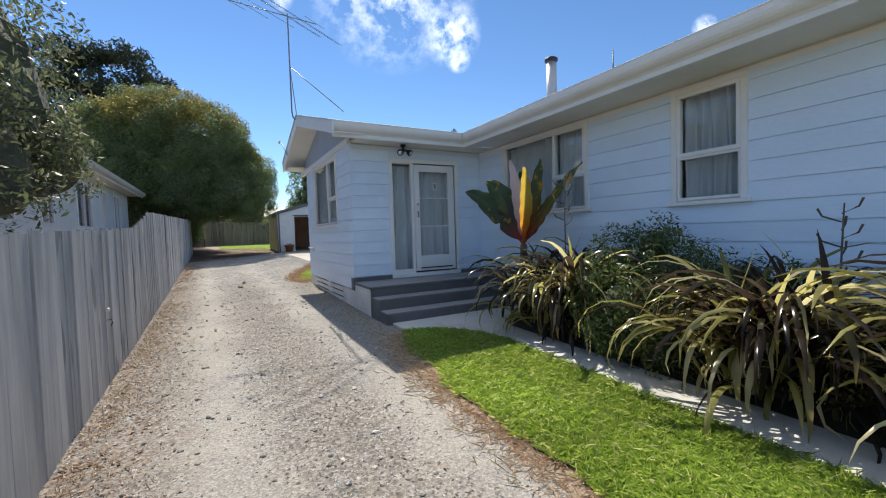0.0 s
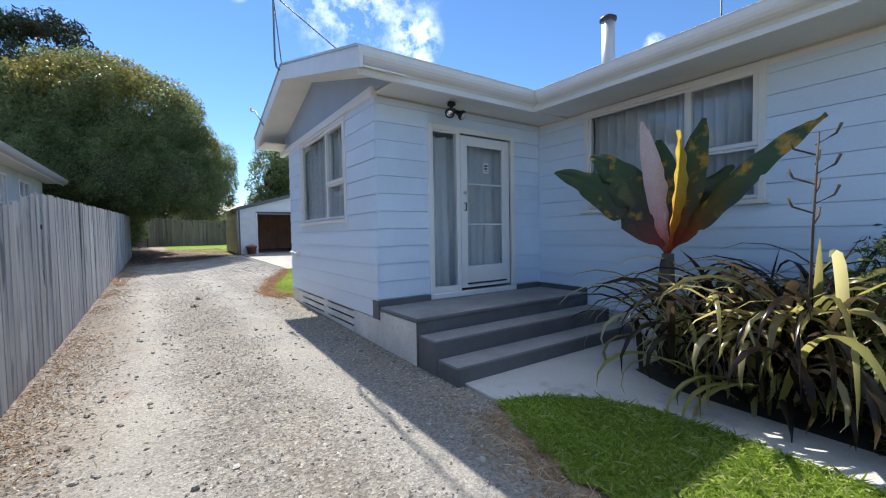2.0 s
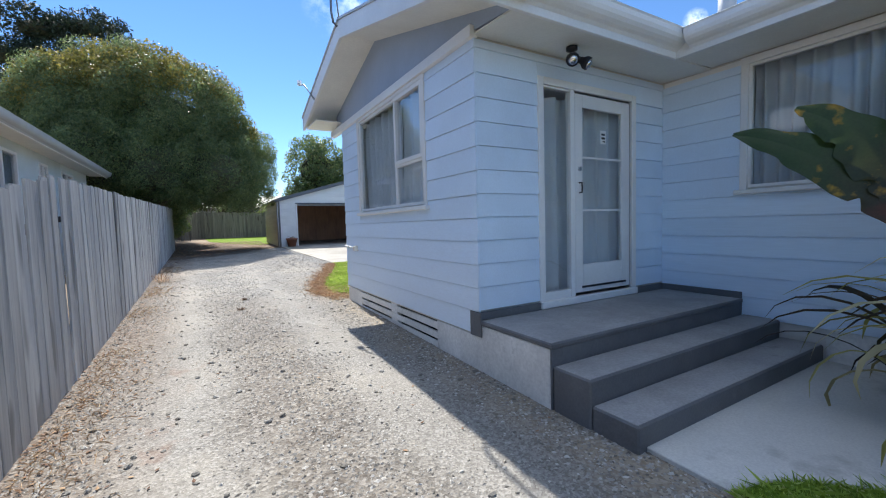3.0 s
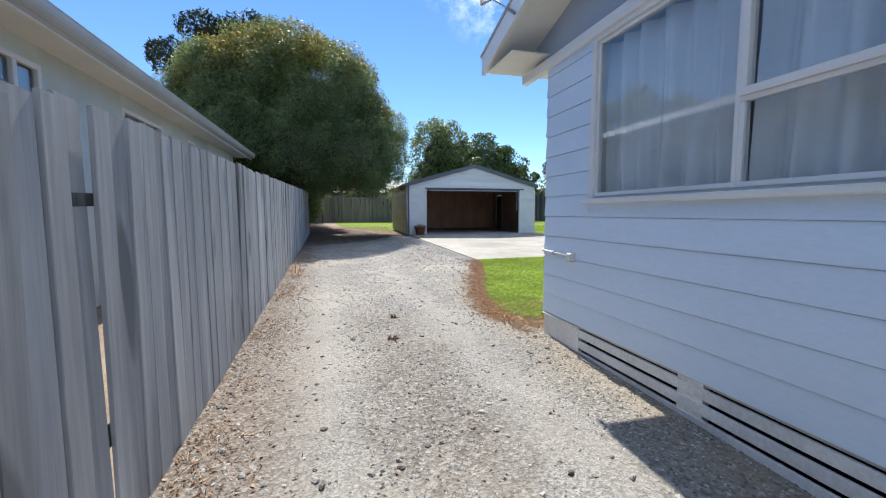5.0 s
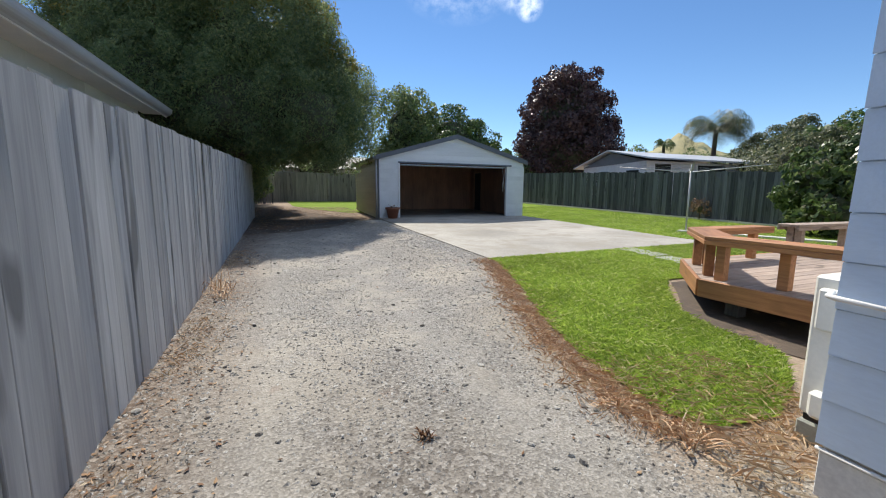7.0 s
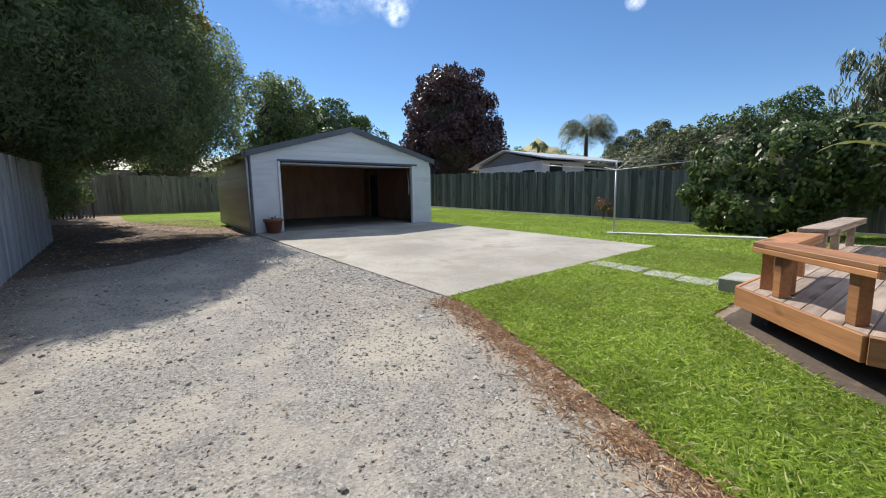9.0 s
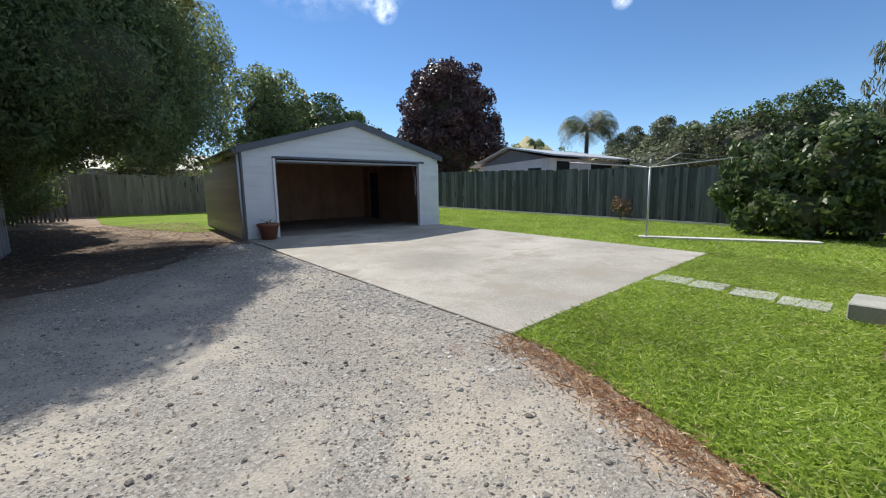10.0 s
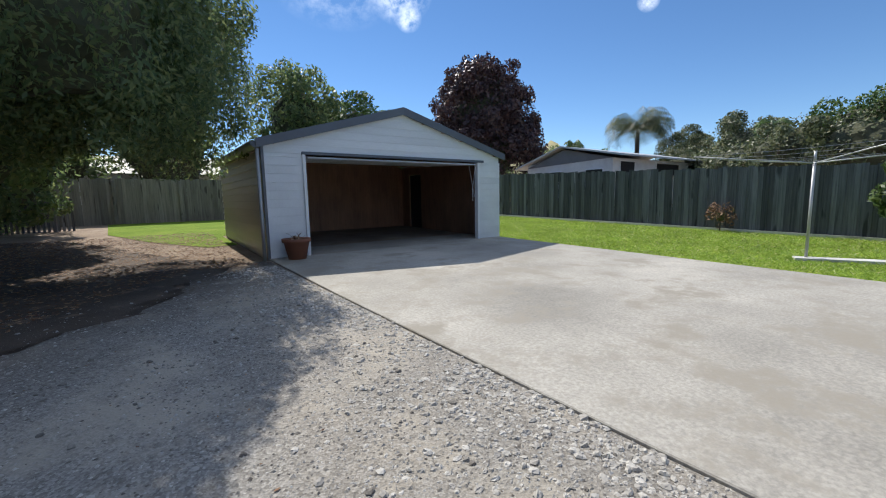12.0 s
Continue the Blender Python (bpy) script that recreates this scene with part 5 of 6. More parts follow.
def crown(name, lumps, leaves, size, material, parent, seed=0, clumps=60, clump=(0.14, 0.24), aspect=0.5, core=0.78, low=-0.6, droop=0.0):
    """A crown of many small leaves that cover clumps on the skin of large lumps, round opaque cores painted dark as
    inner shade.
    """
    r = np.random.default_rng(seed)
    V, F, n0 = [], [], 0
    vol = np.array([l[1][0] * l[1][2] for l in lumps])
    vol = vol / vol.sum()
    cents, rads, outs = [], [], []
    for (c, rad), share in zip(lumps, vol):
        m = max(6, int(clumps * share))
        d = r.normal(size=(m * 3, 3))
        d /= np.linalg.norm(d, axis=1)[:, None]
        d = d[d[:, 2] > low][:m]
        k = r.uniform(0.80, 1.0, (len(d), 1))
        cents.append(np.array(c) + d * np.array(rad) * k)
        rads.append(r.uniform(*clump, len(d)) * np.mean(rad))
        outs.append(d)
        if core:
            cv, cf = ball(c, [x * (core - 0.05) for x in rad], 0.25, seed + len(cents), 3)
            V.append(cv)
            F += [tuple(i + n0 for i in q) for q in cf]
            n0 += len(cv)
    cents, rads, outs = np.concatenate(cents), np.concatenate(rads), np.concatenate(outs)
    w = rads ** 2 / (rads ** 2).sum()
    pick = r.choice(len(cents), leaves, p=w)
    d = r.normal(size=(leaves, 3)) + 0.7 * outs[pick]
    d /= np.linalg.norm(d, axis=1)[:, None]
    pos = cents[pick] + d * rads[pick][:, None] * r.uniform(0.65, 1.12, (leaves, 1))
    skin = r.uniform(0, 1, leaves) < (0.3 if core else 0.0)
    which = r.choice(len(lumps), leaves, p=vol)
    lc, lr = np.array([l[0] for l in lumps])[which], np.array([l[1] for l in lumps])[which]
    d2 = r.normal(size=(leaves, 3))
    d2 /= np.linalg.norm(d2, axis=1)[:, None]
    pos[skin] = (lc + d2 * lr * r.uniform(core - 0.02, 1.0, (leaves, 1)))[skin]
    d[skin] = d2[skin]
    a = r.normal(size=(leaves, 3)) + 0.3 * d
    a[:, 2] -= droop
    a -= 0.4 * (a * d).sum(1)[:, None] * d
    a /= np.linalg.norm(a, axis=1)[:, None]
    b = np.cross(a, d + 0.5 * r.normal(size=(leaves, 3)))
    b /= np.linalg.norm(b, axis=1)[:, None] + 1e-9
    s = size * r.uniform(0.6, 1.3, (leaves, 1))
    q = np.stack([pos - a * s * 0.5, pos + b * s * aspect * 0.5, pos + a * s * 0.5, pos - b * s * aspect * 0.5], 1).reshape(-1, 3)
    V.append(q)
    F += (np.arange(leaves * 4).reshape(-1, 4) + n0).tolist()
    ob = raw(name, np.concatenate(V), F, material, parent)
    ob.data.materials.append(CORE_SHADE)
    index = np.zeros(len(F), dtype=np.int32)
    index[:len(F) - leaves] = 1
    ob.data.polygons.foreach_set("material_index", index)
    return ob


def trunk(parent, base, top, r0, limbs=5, seed=0, reach=1.5):
    r = np.random.default_rng(seed)
    base, top = Vector(base), Vector(top)
    bm = bmesh.new()
    pts = [base + (top - base) * (i / 5) + Vector((r.normal(0, r0 * 0.4), r.normal(0, r0 * 0.4), 0)) * (i > 0) for i in range(6)]
    tube(bm, pts, r0, 9, r0 * 0.4)
    part("trunk", bm, BARK, parent, smooth=True)
    for k in range(limbs):
        s = base + (top - base) * r.uniform(0.3, 0.8)
        a = 2 * math.pi * k / limbs + r.uniform(0, 0.6)
        e = s + Vector((math.cos(a) * reach, math.sin(a) * reach, reach * r.uniform(0.5, 0.9)))
        rod("limb", [s, s.lerp(e, 0.5) + Vector((0, 0, -0.1 * reach)), e], r0 * 0.45, BARK, parent, sides=6, r_end=r0 * 0.12)


tree = thing("hedge_tree", "huge dense rounded evergreen tree overhanging the drive", "tree")
trunk(tree, (-1.5, 25.6, G(25)), (-1.6, 25.3, 5.5), 0.34, 7, 1, 2.4)
crown("crown", [((-1.9, 26.2, 6.0), (4.2, 3.2, 3.0)), ((-3.6, 26.4, 5.4), (2.9, 3.0, 2.9)), ((1.1, 26.2, 4.9), (2.0, 2.4, 2.1)), ((0.4, 23.8, 4.1), (2.1, 1.7, 1.5)), ((-1.2, 23.6, 4.1), (2.2, 1.7, 1.6)), ((-3.2, 24.0, 4.5), (2.1, 1.8, 1.8)), ((1.7, 27.0, 4.2), (1.7, 2.2, 1.8)), ((-3.0, 24.6, 2.2), (1.5, 2.2, 1.6)), ((-2.4, 27.5, 2.4), (1.6, 2.0, 1.6))], 450000, 0.10, HEDGE, tree, 4, 900, (0.11, 0.25), 0.34, 0.60, -0.9, 0.6)
# Yellower leaves over the upper skin of the crown
crown("new_growth", [((-1.9, 26.2, 6.15), (4.2, 3.2, 3.05)), ((-3.6, 26.4, 5.5), (2.9, 3.0, 2.95)), ((1.1, 26.2, 5.0), (2.0, 2.4, 2.1))], 34000, 0.13, HEDGE_TIP, tree, 44, 420, (0.10, 0.17), 0.45, 0, 0.42)
btree = thing("back_evergreen", "dark evergreen with branches to the ground behind the big tree", "tree")
trunk(btree, (-2.8, 33.5, G(33)), (-2.8, 33.5, 5.0), 0.25, 6, 15, 1.8)
# High lumps, hidden behind the big crown, are added to shade the ground
crown("crown", [((-2.8, 33.4, 5.6), (3.0, 2.8, 3.4)), ((-0.9, 31.2, 5.4), (1.6, 1.8, 1.6)), ((-0.8, 33.6, 6.2), (1.8, 1.8, 2.0)), ((-3.2, 30.8, 3.6), (2.2, 2.2, 2.6)), ((-2.6, 36.2, 3.8), (2.3, 2.4, 2.8)), ((-4.4, 28.6, 3.2), (2.0, 2.2, 2.6)), ((-1.7, 29.4, 3.2), (1.4, 1.6, 1.5))], 48000, 0.2, HEDGE, btree, 33, 160, (0.14, 0.28), 0.5, 0.74, -0.95)
bush = thing("side_shrub", "tall olive-leaved shrub leaning over the fence", "shrub")
trunk(bush, (-2.3, 6.6, G(6)), (-2.2, 6.8, 3.4), 0.09, 5, 2, 0.8)
crown("crown", [((-2.15, 6.9, 3.6), (0.8, 1.3, 1.3)), ((-2.1, 6.3, 2.5), (0.75, 1.2, 0.9)), ((-1.95, 7.9, 2.9), (0.6, 0.8, 0.8)), ((-2.3, 5.4, 3.6), (0.8, 1.0, 1.4))], 16000, 0.085, OLIVE, bush, 5, 120, (0.2, 0.36), 0.35, 0.72)
pine = thing("pine_tree", "tall dark pine behind the other trees", "tree")
trunk(pine, (-11.0, 62.0, 1.0), (-11.0, 62.0, 22.0), 0.6, 5, 3, 3.0)
crown("crown", [((-13.8, 62.0, 22.6), (3.2, 3.0, 1.7)), ((-9.8, 62.0, 23.6), (3.6, 3.2, 1.6)), ((-6.3, 62.0, 21.2), (3.0, 3.0, 1.3)), ((-16.5, 62.0, 19.6), (3.6, 3.0, 1.5)), ((-11.5, 62.5, 19.6), (4.2, 3.6, 1.6)), ((-7.6, 62.0, 18.6), (3.0, 3.0, 1.2)), ((-12.0, 63.0, 16.2), (5.5, 4.0, 2.4))], 26000, 0.5, PINE, pine, 6, 150, (0.2, 0.42), 0.3, 0.45)
beech = thing("copper_beech", "large dark red copper beech tree", "tree")
trunk(beech, (27.5, 46, 1.2), (27.5, 46, 9.0), 0.5, 6, 4, 3.0)
crown("crown", [((27.3, 46, 6.4), (5.0, 4.8, 3.6)), ((27.3, 46, 9.2), (4.9, 4.6, 3.6)), ((27.0, 46, 11.6), (3.7, 3.6, 2.6)), ((26.9, 46, 13.0), (2.2, 2.2, 1.6))], 40000, 0.30, BEECH, beech, 7, 210, (0.12, 0.26), 0.55, 0.70)
for nm, lb, lumps, n, sz, mt, sd in (
        ("round_tree", "dark rounded tree behind the garage", [((9.4, 43, 6.6), (2.5, 2.5, 3.4)), ((9.4, 43, 3.8), (2.9, 2.6, 2.6))], 16000, 0.26, HEDGE, 11),
        ("light_tree", "light green leafy tree behind the garage", [((13.6, 44, 6.4), (2.6, 2.4, 2.6)), ((12.0, 44, 4.8), (2.2, 2.2, 2.6)), ((15.9, 44, 5.6), (2.2, 2.2, 2.4)), ((18.0, 44.5, 4.2), (1.7, 1.8, 2.0))], 18000, 0.26, GREEN, 12),
        ("far_tree", "green tree above the back fence", [((25.5, 20.6, 4.4), (1.9, 1.9, 1.5)), ((27.0, 19.0, 4.9), (2.0, 2.0, 1.6)), ((28, 16.0, 3.9), (2.4, 2.4, 1.8))], 22000, 0.17, GREEN, 13),
        ("far_shrub", "grey-green shrubs above the back fence", [((24.0, 23.0, 3.5), (1.8, 1.6, 1.5)), ((25.5, 25.0, 3.4), (2.0, 1.7, 1.2)), ((24.0, 20.5, 3.6), (1.6, 2.0, 1.6)), ((27.5, 27.0, 3.4), (1.8, 1.4, 1.1)), ((30.0, 29.5, 3.6), (2.4, 1.8, 1.5)), ((33.0, 27.5, 4.6), (2.6, 2.4, 2.0)), ((38.0, 33.0, 4.6), (3.2, 2.4, 2.2)), ((30.5, 23.5, 4.4), (2.2, 2.2, 1.8))], 50000, 0.17, OLIVE, 14),
        ("corner_tree", "dark leafy tree beside the far fence corner", [((22.0, 47, 3.4), (2.6, 2.0, 2.0)), ((35.0, 44, 4.0), (3.0, 2.2, 2.6)), ((39.5, 41, 4.2), (2.6, 2.2, 2.4)), ((30.0, 50, 3.4), (5, 2.2, 2.4))], 12000, 0.3, HEDGE, 15),
        ("west_tree", "dark trees behind the neighbour house", [((-9.0, 40, 6.0), (4.5, 4, 5.0)), ((-16.0, 42, 6.0), (5, 4, 5.0)), ((-3.5, 52, 6.0), (4.0, 4, 5.0)), ((3.0, 52.0, 5.4), (3.6, 3, 4.6)), ((-24.0, 40, 6.5), (6, 4, 6.0))], 12000, 0.5, HEDGE, 16)):
    tr_ = thing(nm, lb, "tree" if "tree" in nm else "shrub")
    c = lumps[0][0]
    trunk(tr_, (c[0], c[1], G(c[1]) - 0.1), (c[0], c[1], c[2]), 0.22, 4, sd, 1.4)
    crown("crown", lumps, n, sz, mt, tr_, sd, 100, (0.16, 0.32), 0.5, 0.64)
cit = thing("citrus_tree", "bushy glossy-leaved tree standing by the back fence", "tree")
trunk(cit, (15.0, 16.6, G(16.6)), (15.0, 16.6, 2.6), 0.1, 5, 8, 1.0)
crown("crown", [((15.0, 17.5, 2.15), (0.9, 1.2, 1.2)), ((14.9, 16.0, 2.4), (1.0, 1.3, 1.3)), ((14.7, 16.8, 1.4), (1.0, 1.6, 0.9)), ((15.3, 14.8, 2.5), (0.9, 1.0, 1.3))], 12000, 0.19, CITRUS, cit, 9, 150, (0.16, 0.3), 0.55, 0.76, -0.8, 0.6)


wil = thing("willow_tree", "pale drooping willow crown beyond the fence", "tree")
trunk(wil, (21.6, 14.6, 0.6), (21.6, 14.6, 5.0), 0.16, 5, 18, 1.0)
crown("crown", [((21.4, 14.9, 5.4), (1.1, 1.5, 1.5)), ((21.5, 14.2, 3.6), (1.1, 1.4, 1.6))], 5000, 0.3, OLIVE, wil, 41, 60, (0.2, 0.34), 0.22, 0.5, -0.8, 3.0)
dry = thing("dry_shrub", "small withered brown shrub at the foot of the fence", "shrub")
rod("stem", [(16.2, 22.4, G(22.4)), (16.2, 22.4, G(22.4) + 0.6)], 0.02, BARK, dry, sides=6)
crown("crown", [((16.2, 22.4, G(22.4) + 0.5), (0.2, 0.36, 0.45))], 420, 0.12, DEAD, dry, 42, 20, (0.3, 0.5), 0.3, 0.4)


def palm(at, height, fronds, length, seed, label, name="palm_tree", mat=GREEN):
    pm = thing(name, label, "palm")
    rod("trunk", [(at[0], at[1], 1.0), (at[0] + 0.1, at[1], height)], 0.24, BARK, pm, sides=8, r_end=0.16)
    r = np.random.default_rng(seed)
    V, F = [], []
    for _ in range(fronds):
        az, el = r.uniform(0, 2 * math.pi), r.uniform(0.2, 1.35)
        p = Vector((at[0] + 0.1, at[1], height))
        side_ = Vector((-math.sin(az), math.cos(az), 0))
        for i in range(26):
            a = el - 2.4 * (i / 26) ** 1.4
            d = Vector((math.cos(az) * math.cos(a), math.sin(az) * math.cos(a), math.sin(a)))
            nx_ = p + d * length / 26
            for s in (-1, 1):
                w_ = length * 0.26 * math.sin(math.pi * (0.12 + 0.85 * i / 26))
                b = len(V)
                tip = p + side_ * s * w_ + d * 0.1 * length - Vector((0, 0, w_ * 0.9))
                V += [p, p + d * 0.045, tip + d * 0.02, tip]
                F.append((b, b + 1, b + 2, b + 3))
            p = nx_
    raw("crown", [tuple(v) for v in V], F, mat, pm)
    return pm


palm((34, 35.0), 7.2, 38, 3.4, 3, "feathery palm behind the far house", mat=OLIVE)
palm((42, 47.0), 7.6, 18, 1.6, 4, "small distant palm above the roofs")
palm((27.5, 24.4), 5.2, 20, 1.1, 5, "short palm above the back fence")

# ---- planting bed ----
def flax(at, seed, count, label):
    fx = thing("flax", label, "flax plant", "flax clumps in the bed", at=pose(*at))
    for k, (n_, ln, wd, lift, dr) in enumerate(((count, (1.05, 1.7), (0.035, 0.065), (50, 88), (1.5, 2.9)), (count // 2, (0.7, 1.2), (0.03, 0.055), (20, 75), (1.5, 2.8)), (count // 12, (0.9, 1.35), (0.035, 0.06), (70, 90), (0.2, 1.2)))):
        v, f = strap_leaves(n_, seed + k, ln, wd, lift, 0.17, dr, segs=10)
        raw("leaves", v, f, FLAX, fx, smooth=True)
    v, f = strap_leaves(count // 5, seed + 7, (0.9, 1.4), (0.03, 0.06), (40, 80), 0.15, (2.2, 3.4), segs=10)
    raw("dry_leaves", v, f, FLAX_DRY, fx, "tan dead leaves hanging down", smooth=True)
    return fx


flax((3.95, 4.1, 0.5), 21, 165, "large bronze flax with arching yellow-edged leaves")
flax((3.85, 1.95, 0.45), 22, 215, "large bronze flax with pale arching leaves over the path")
flax((3.9, 0.72, 0.4), 23, 170, "bronze flax clump beside the house wall")
flax((4.05, 4.75, 0.45), 24, 90, "smaller dark flax beside the porch steps")
stalk = thing("flax_stalk", "dark flax flower stalk with seed pods", "flower stalk")
rod("stem", [(3.8, 4.05, 0.9), (3.77, 4.03, 1.7), (3.74, 4.0, 2.35)], 0.011, BARK, stalk, sides=6, r_end=0.005)
for k in range(9):
    a, z = k * 2.1, 1.75 + 0.065 * k
    rod("side_stem", [(3.76, 4.02, z), (3.76 + 0.09 * math.cos(a), 4.02 + 0.12 * math.sin(a), z + 0.05), (3.76 + 0.11 * math.cos(a), 4.02 + 0.15 * math.sin(a), z + 0.11)], 0.006, BARK, stalk, sides=5, r_end=0.009)
stalk2 = copy_thing(stalk, pose(0.55, -2.3, -0.5, 0, 0, 0))
shrub = thing("bed_shrub", "dense small-leaved green shrub against the house wall", "shrub")
trunk(shrub, (4.3, 3.2, 0.3), (4.3, 3.2, 1.2), 0.04, 5, 12, 0.4)
crown("crown", [((4.25, 3.6, 1.1), (0.4, 0.42, 0.5)), ((4.3, 3.15, 1.1), (0.36, 0.45, 0.55)), ((4.1, 3.4, 0.8), (0.5, 0.6, 0.5)), ((4.4, 3.3, 1.5), (0.25, 0.32, 0.25)), ((3.75, 3.25, 0.85), (0.4, 0.45, 0.5)), ((3.75, 2.95, 0.6), (0.4, 0.45, 0.4)), ((4.45, 2.5, 1.15), (0.3, 0.5, 0.35))], 24000, 0.06, SHRUB, shrub, 31, 220, (0.2, 0.5), 0.28, 0.55, -0.9)


def big_leaf(parent, base, az, el, length, width, droop, mat, seed, fold=0.3, tear=0.0, label="", roll=0.0):
    """A broad banana leaf on a short stalk, with a raised rib, a waved blade and a few splits in its margin."""
    flat_ = Vector((-math.sin(az), math.cos(az), 0))
    p = Vector(base)
    V, F = [], []
    n = 44
    cols = (-1, -0.7, -0.35, -0.04, 0.04, 0.35, 0.7, 1)
    for i in range(n + 1):
        u = i / n
        a = el - droop * u * u
        d = Vector((math.cos(az) * math.cos(a), math.sin(az) * math.cos(a), math.sin(a)))
        up0 = d.cross(flat_) * -1
        side_ = flat_ * math.cos(roll) + up0 * math.sin(roll)
        up = d.cross(side_) * -1
        w_ = max(0.02, width * 0.5 * math.sin(math.pi * min(1, max(0, (u - 0.08) / 0.93)) ** 0.8) ** 0.65)
        for k in cols:
            s_ = 1 if k > 0 else -1
            bay = 0.35 * tear * noise.noise((u * 7, seed * 3.1, s_))
            split = max(0.0, noise.noise((u * 15, seed * 1.7 + 9, s_ * 2)) - 0.3) * 2.2 * tear
            edge = 1 - (abs(k) ** 3) * (max(0.0, bay) + min(0.75, split))
            h = fold * w_ * abs(k) + (0.010 * math.sin(u * 34 + k * 2 + seed) + 0.05 * w_ * noise.noise((u * 6, seed, k * 2))) * abs(k)
            V.append(p + side_ * k * w_ * edge + up * (h + (0.012 if abs(k) < 0.1 else 0.0)))
        b = len(V) - len(cols)
        if i:
            m = len(cols)
            F += [(b - m + j, b - m + 1 + j, b + 1 + j, b + j) for j in range(m - 1)]
        p = p + d * length / n
    return raw("leaf", [tuple(v) for v in V], F, mat, parent, label, smooth=True)


ban = thing("banana_plant", "red-leaved ornamental banana with broad torn leaves", "banana plant")
bb = BANANA_FOOT
rod("stem", [(4.05, 5.1, 0.35), (4.05, 5.12, 1.0), bb], 0.085, BARK, ban, sides=10, r_end=0.05)
# headings are measured from +x, counter-clockwise
for az, el, ln, wd, dr, mt, sd, fo, te, ro, lb in (
        (105, 50, 1.45, 0.34, 0.65, BANANA, 1, 0.12, 0.6, 1.15, ""),
        (98, 66, 1.30, 0.40, 0.7, BANANA, 2, 0.12, 0.6, 1.1, "dark leaf with a torn yellow edge"),
        (95, 80, 1.30, 0.20, 0.05, BANANA_PINK, 3, 0.4, 0.0, 1.3, "pale pink underside of an upright leaf"),
        (-120, 80, 1.12, 0.24, -0.2, BANANA_GOLD, 4, 0.45, 0.1, -0.5, "glowing golden young leaf"),
        (-60, 78, 1.25, 0.30, 0.05, BANANA, 5, 0.2, 0.05, -1.1, ""),
        (-88, 50, 1.50, 0.27, 0.35, BANANA, 6, 0.12, 0.8, -1.1, ""),
        (60, 84, 1.1, 0.32, 0.1, BANANA, 7, 0.2, 0.05, 0.9, ""),
        (-40, 66, 1.0, 0.28, 0.6, BANANA, 8, 0.3, 0.1, -0.6, "")):
    big_leaf(ban, bb, radians(az), radians(el), ln, wd, dr, mt, sd, fo, te, lb, ro)
ban2 = thing("banana_clump", "yellowing banana plant beyond the deck", "banana plant")
rod("stem", [(13.0, 13.5, 0.5), (13.0, 13.5, 2.4)], 0.12, BARK, ban2, sides=8, r_end=0.08)
for k, (a, e) in enumerate(((150, 50), (100, 40), (190, 35), (60, 60), (240, 50), (20, 40), (300, 55))):
    big_leaf(ban2, (13.0, 13.5, 2.3), radians(a), radians(e), 2.0, 0.5, 1.5, BANANA_DRY, 40 + k, 0.2, 0.3)

# ---- distant hills ----
for nm, az0, az1, dist, hgt, sd in (("hill", 20, 72, 420, 66, 1), ("hill", 56, 122, 520, 84, 2), ("hill", -60, 25, 700, 40, 3)):
    V, F = [], []
    n = 60
    for i in range(n + 1):
        a = radians(az0 + (az1 - az0) * i / n)
        hh = hgt * math.sin(math.pi * i / n) ** 0.6 * (0.75 + 0.35 * noise.noise((i * 0.13, sd * 5.0, 0)) + 0.1 * noise.noise((i * 0.6, sd, 2)))
        for d, z in ((dist, -2), (dist * 1.1, hh * 0.55), (dist * 1.22, hh), (dist * 1.5, -2)):
            V.append((math.sin(a) * d, math.cos(a) * d, z))
        if i:
            b = 4 * i
            F += [(b - 4 + j, b + j, b + j + 1, b - 3 + j) for j in range(3)]
    ob = raw(nm, V, F, HILL, smooth=True)
    tagged(ob, "distant dry grassy hill with dark bush", "hill", kind="structure")

# ---- fences ----
fence = thing("side_fence", "weathered grey timber paling fence along the drive", "fence", kind="structure")
frng = np.random.default_rng(11)
PAL = []
for k in range(5):
    bm = bmesh.new()
    w_ = 0.136 + 0.004 * frng.normal()
    add_box(bm, -w_ / 2, w_ / 2, 0.0, 0.019, 0.0, 1.0)
    bmesh.ops.bevel(bm, geom=[e for e in bm.edges if abs(e.verts[0].co.z - e.verts[1].co.z) > 0.5], offset=0.003, segments=1, affect="EDGES")
    me = bpy.data.meshes.new("paling")
    bm.to_mesh(me)
    bm.free()
    me.materials.append(PALING)
    PAL.append(me)


def fence_top(y):
    if y < 7.2:
        return 1.69 + 0.029 * y
    if y < 9.05:
        return 1.899 + 0.172 * (y - 7.2)
    return 2.217 + 0.031 * (y - 9.05)


y = -9.0
while y < 27.0:
    wide = float(frng.choice((0.92, 1.0, 1.0, 1.06)))
    lo, hi = G(y) - 0.03, fence_top(y) + frng.normal(0, 0.007)
    ob = new("paling", PAL[int(frng.integers(5))])
    ob.parent = fence
    ob.matrix_basis = pose(fence_x(y) + frng.normal(0, 0.004), y, lo, frng.normal(0, 0.25), frng.normal(0, 0.2), 90.8 + frng.normal(0, 0.5)) @ Matrix.Diagonal((wide, 1, hi - lo, 1))
    y += 0.137 * wide + float(frng.choice((0.003, 0.006, 0.008, 0.011)))
for zf in (0.25, 0.8):
    for a, b in ((-9.0, 7.2), (7.2, 9.05), (9.05, 27.0)):
        ob = rod("fence_rail", [(fence_x(yy) - 0.045, yy, G(yy) + (fence_top(yy) - G(yy)) * zf) for yy in (a, b)], 0.035, OLDFENCE, fence, sides=4)
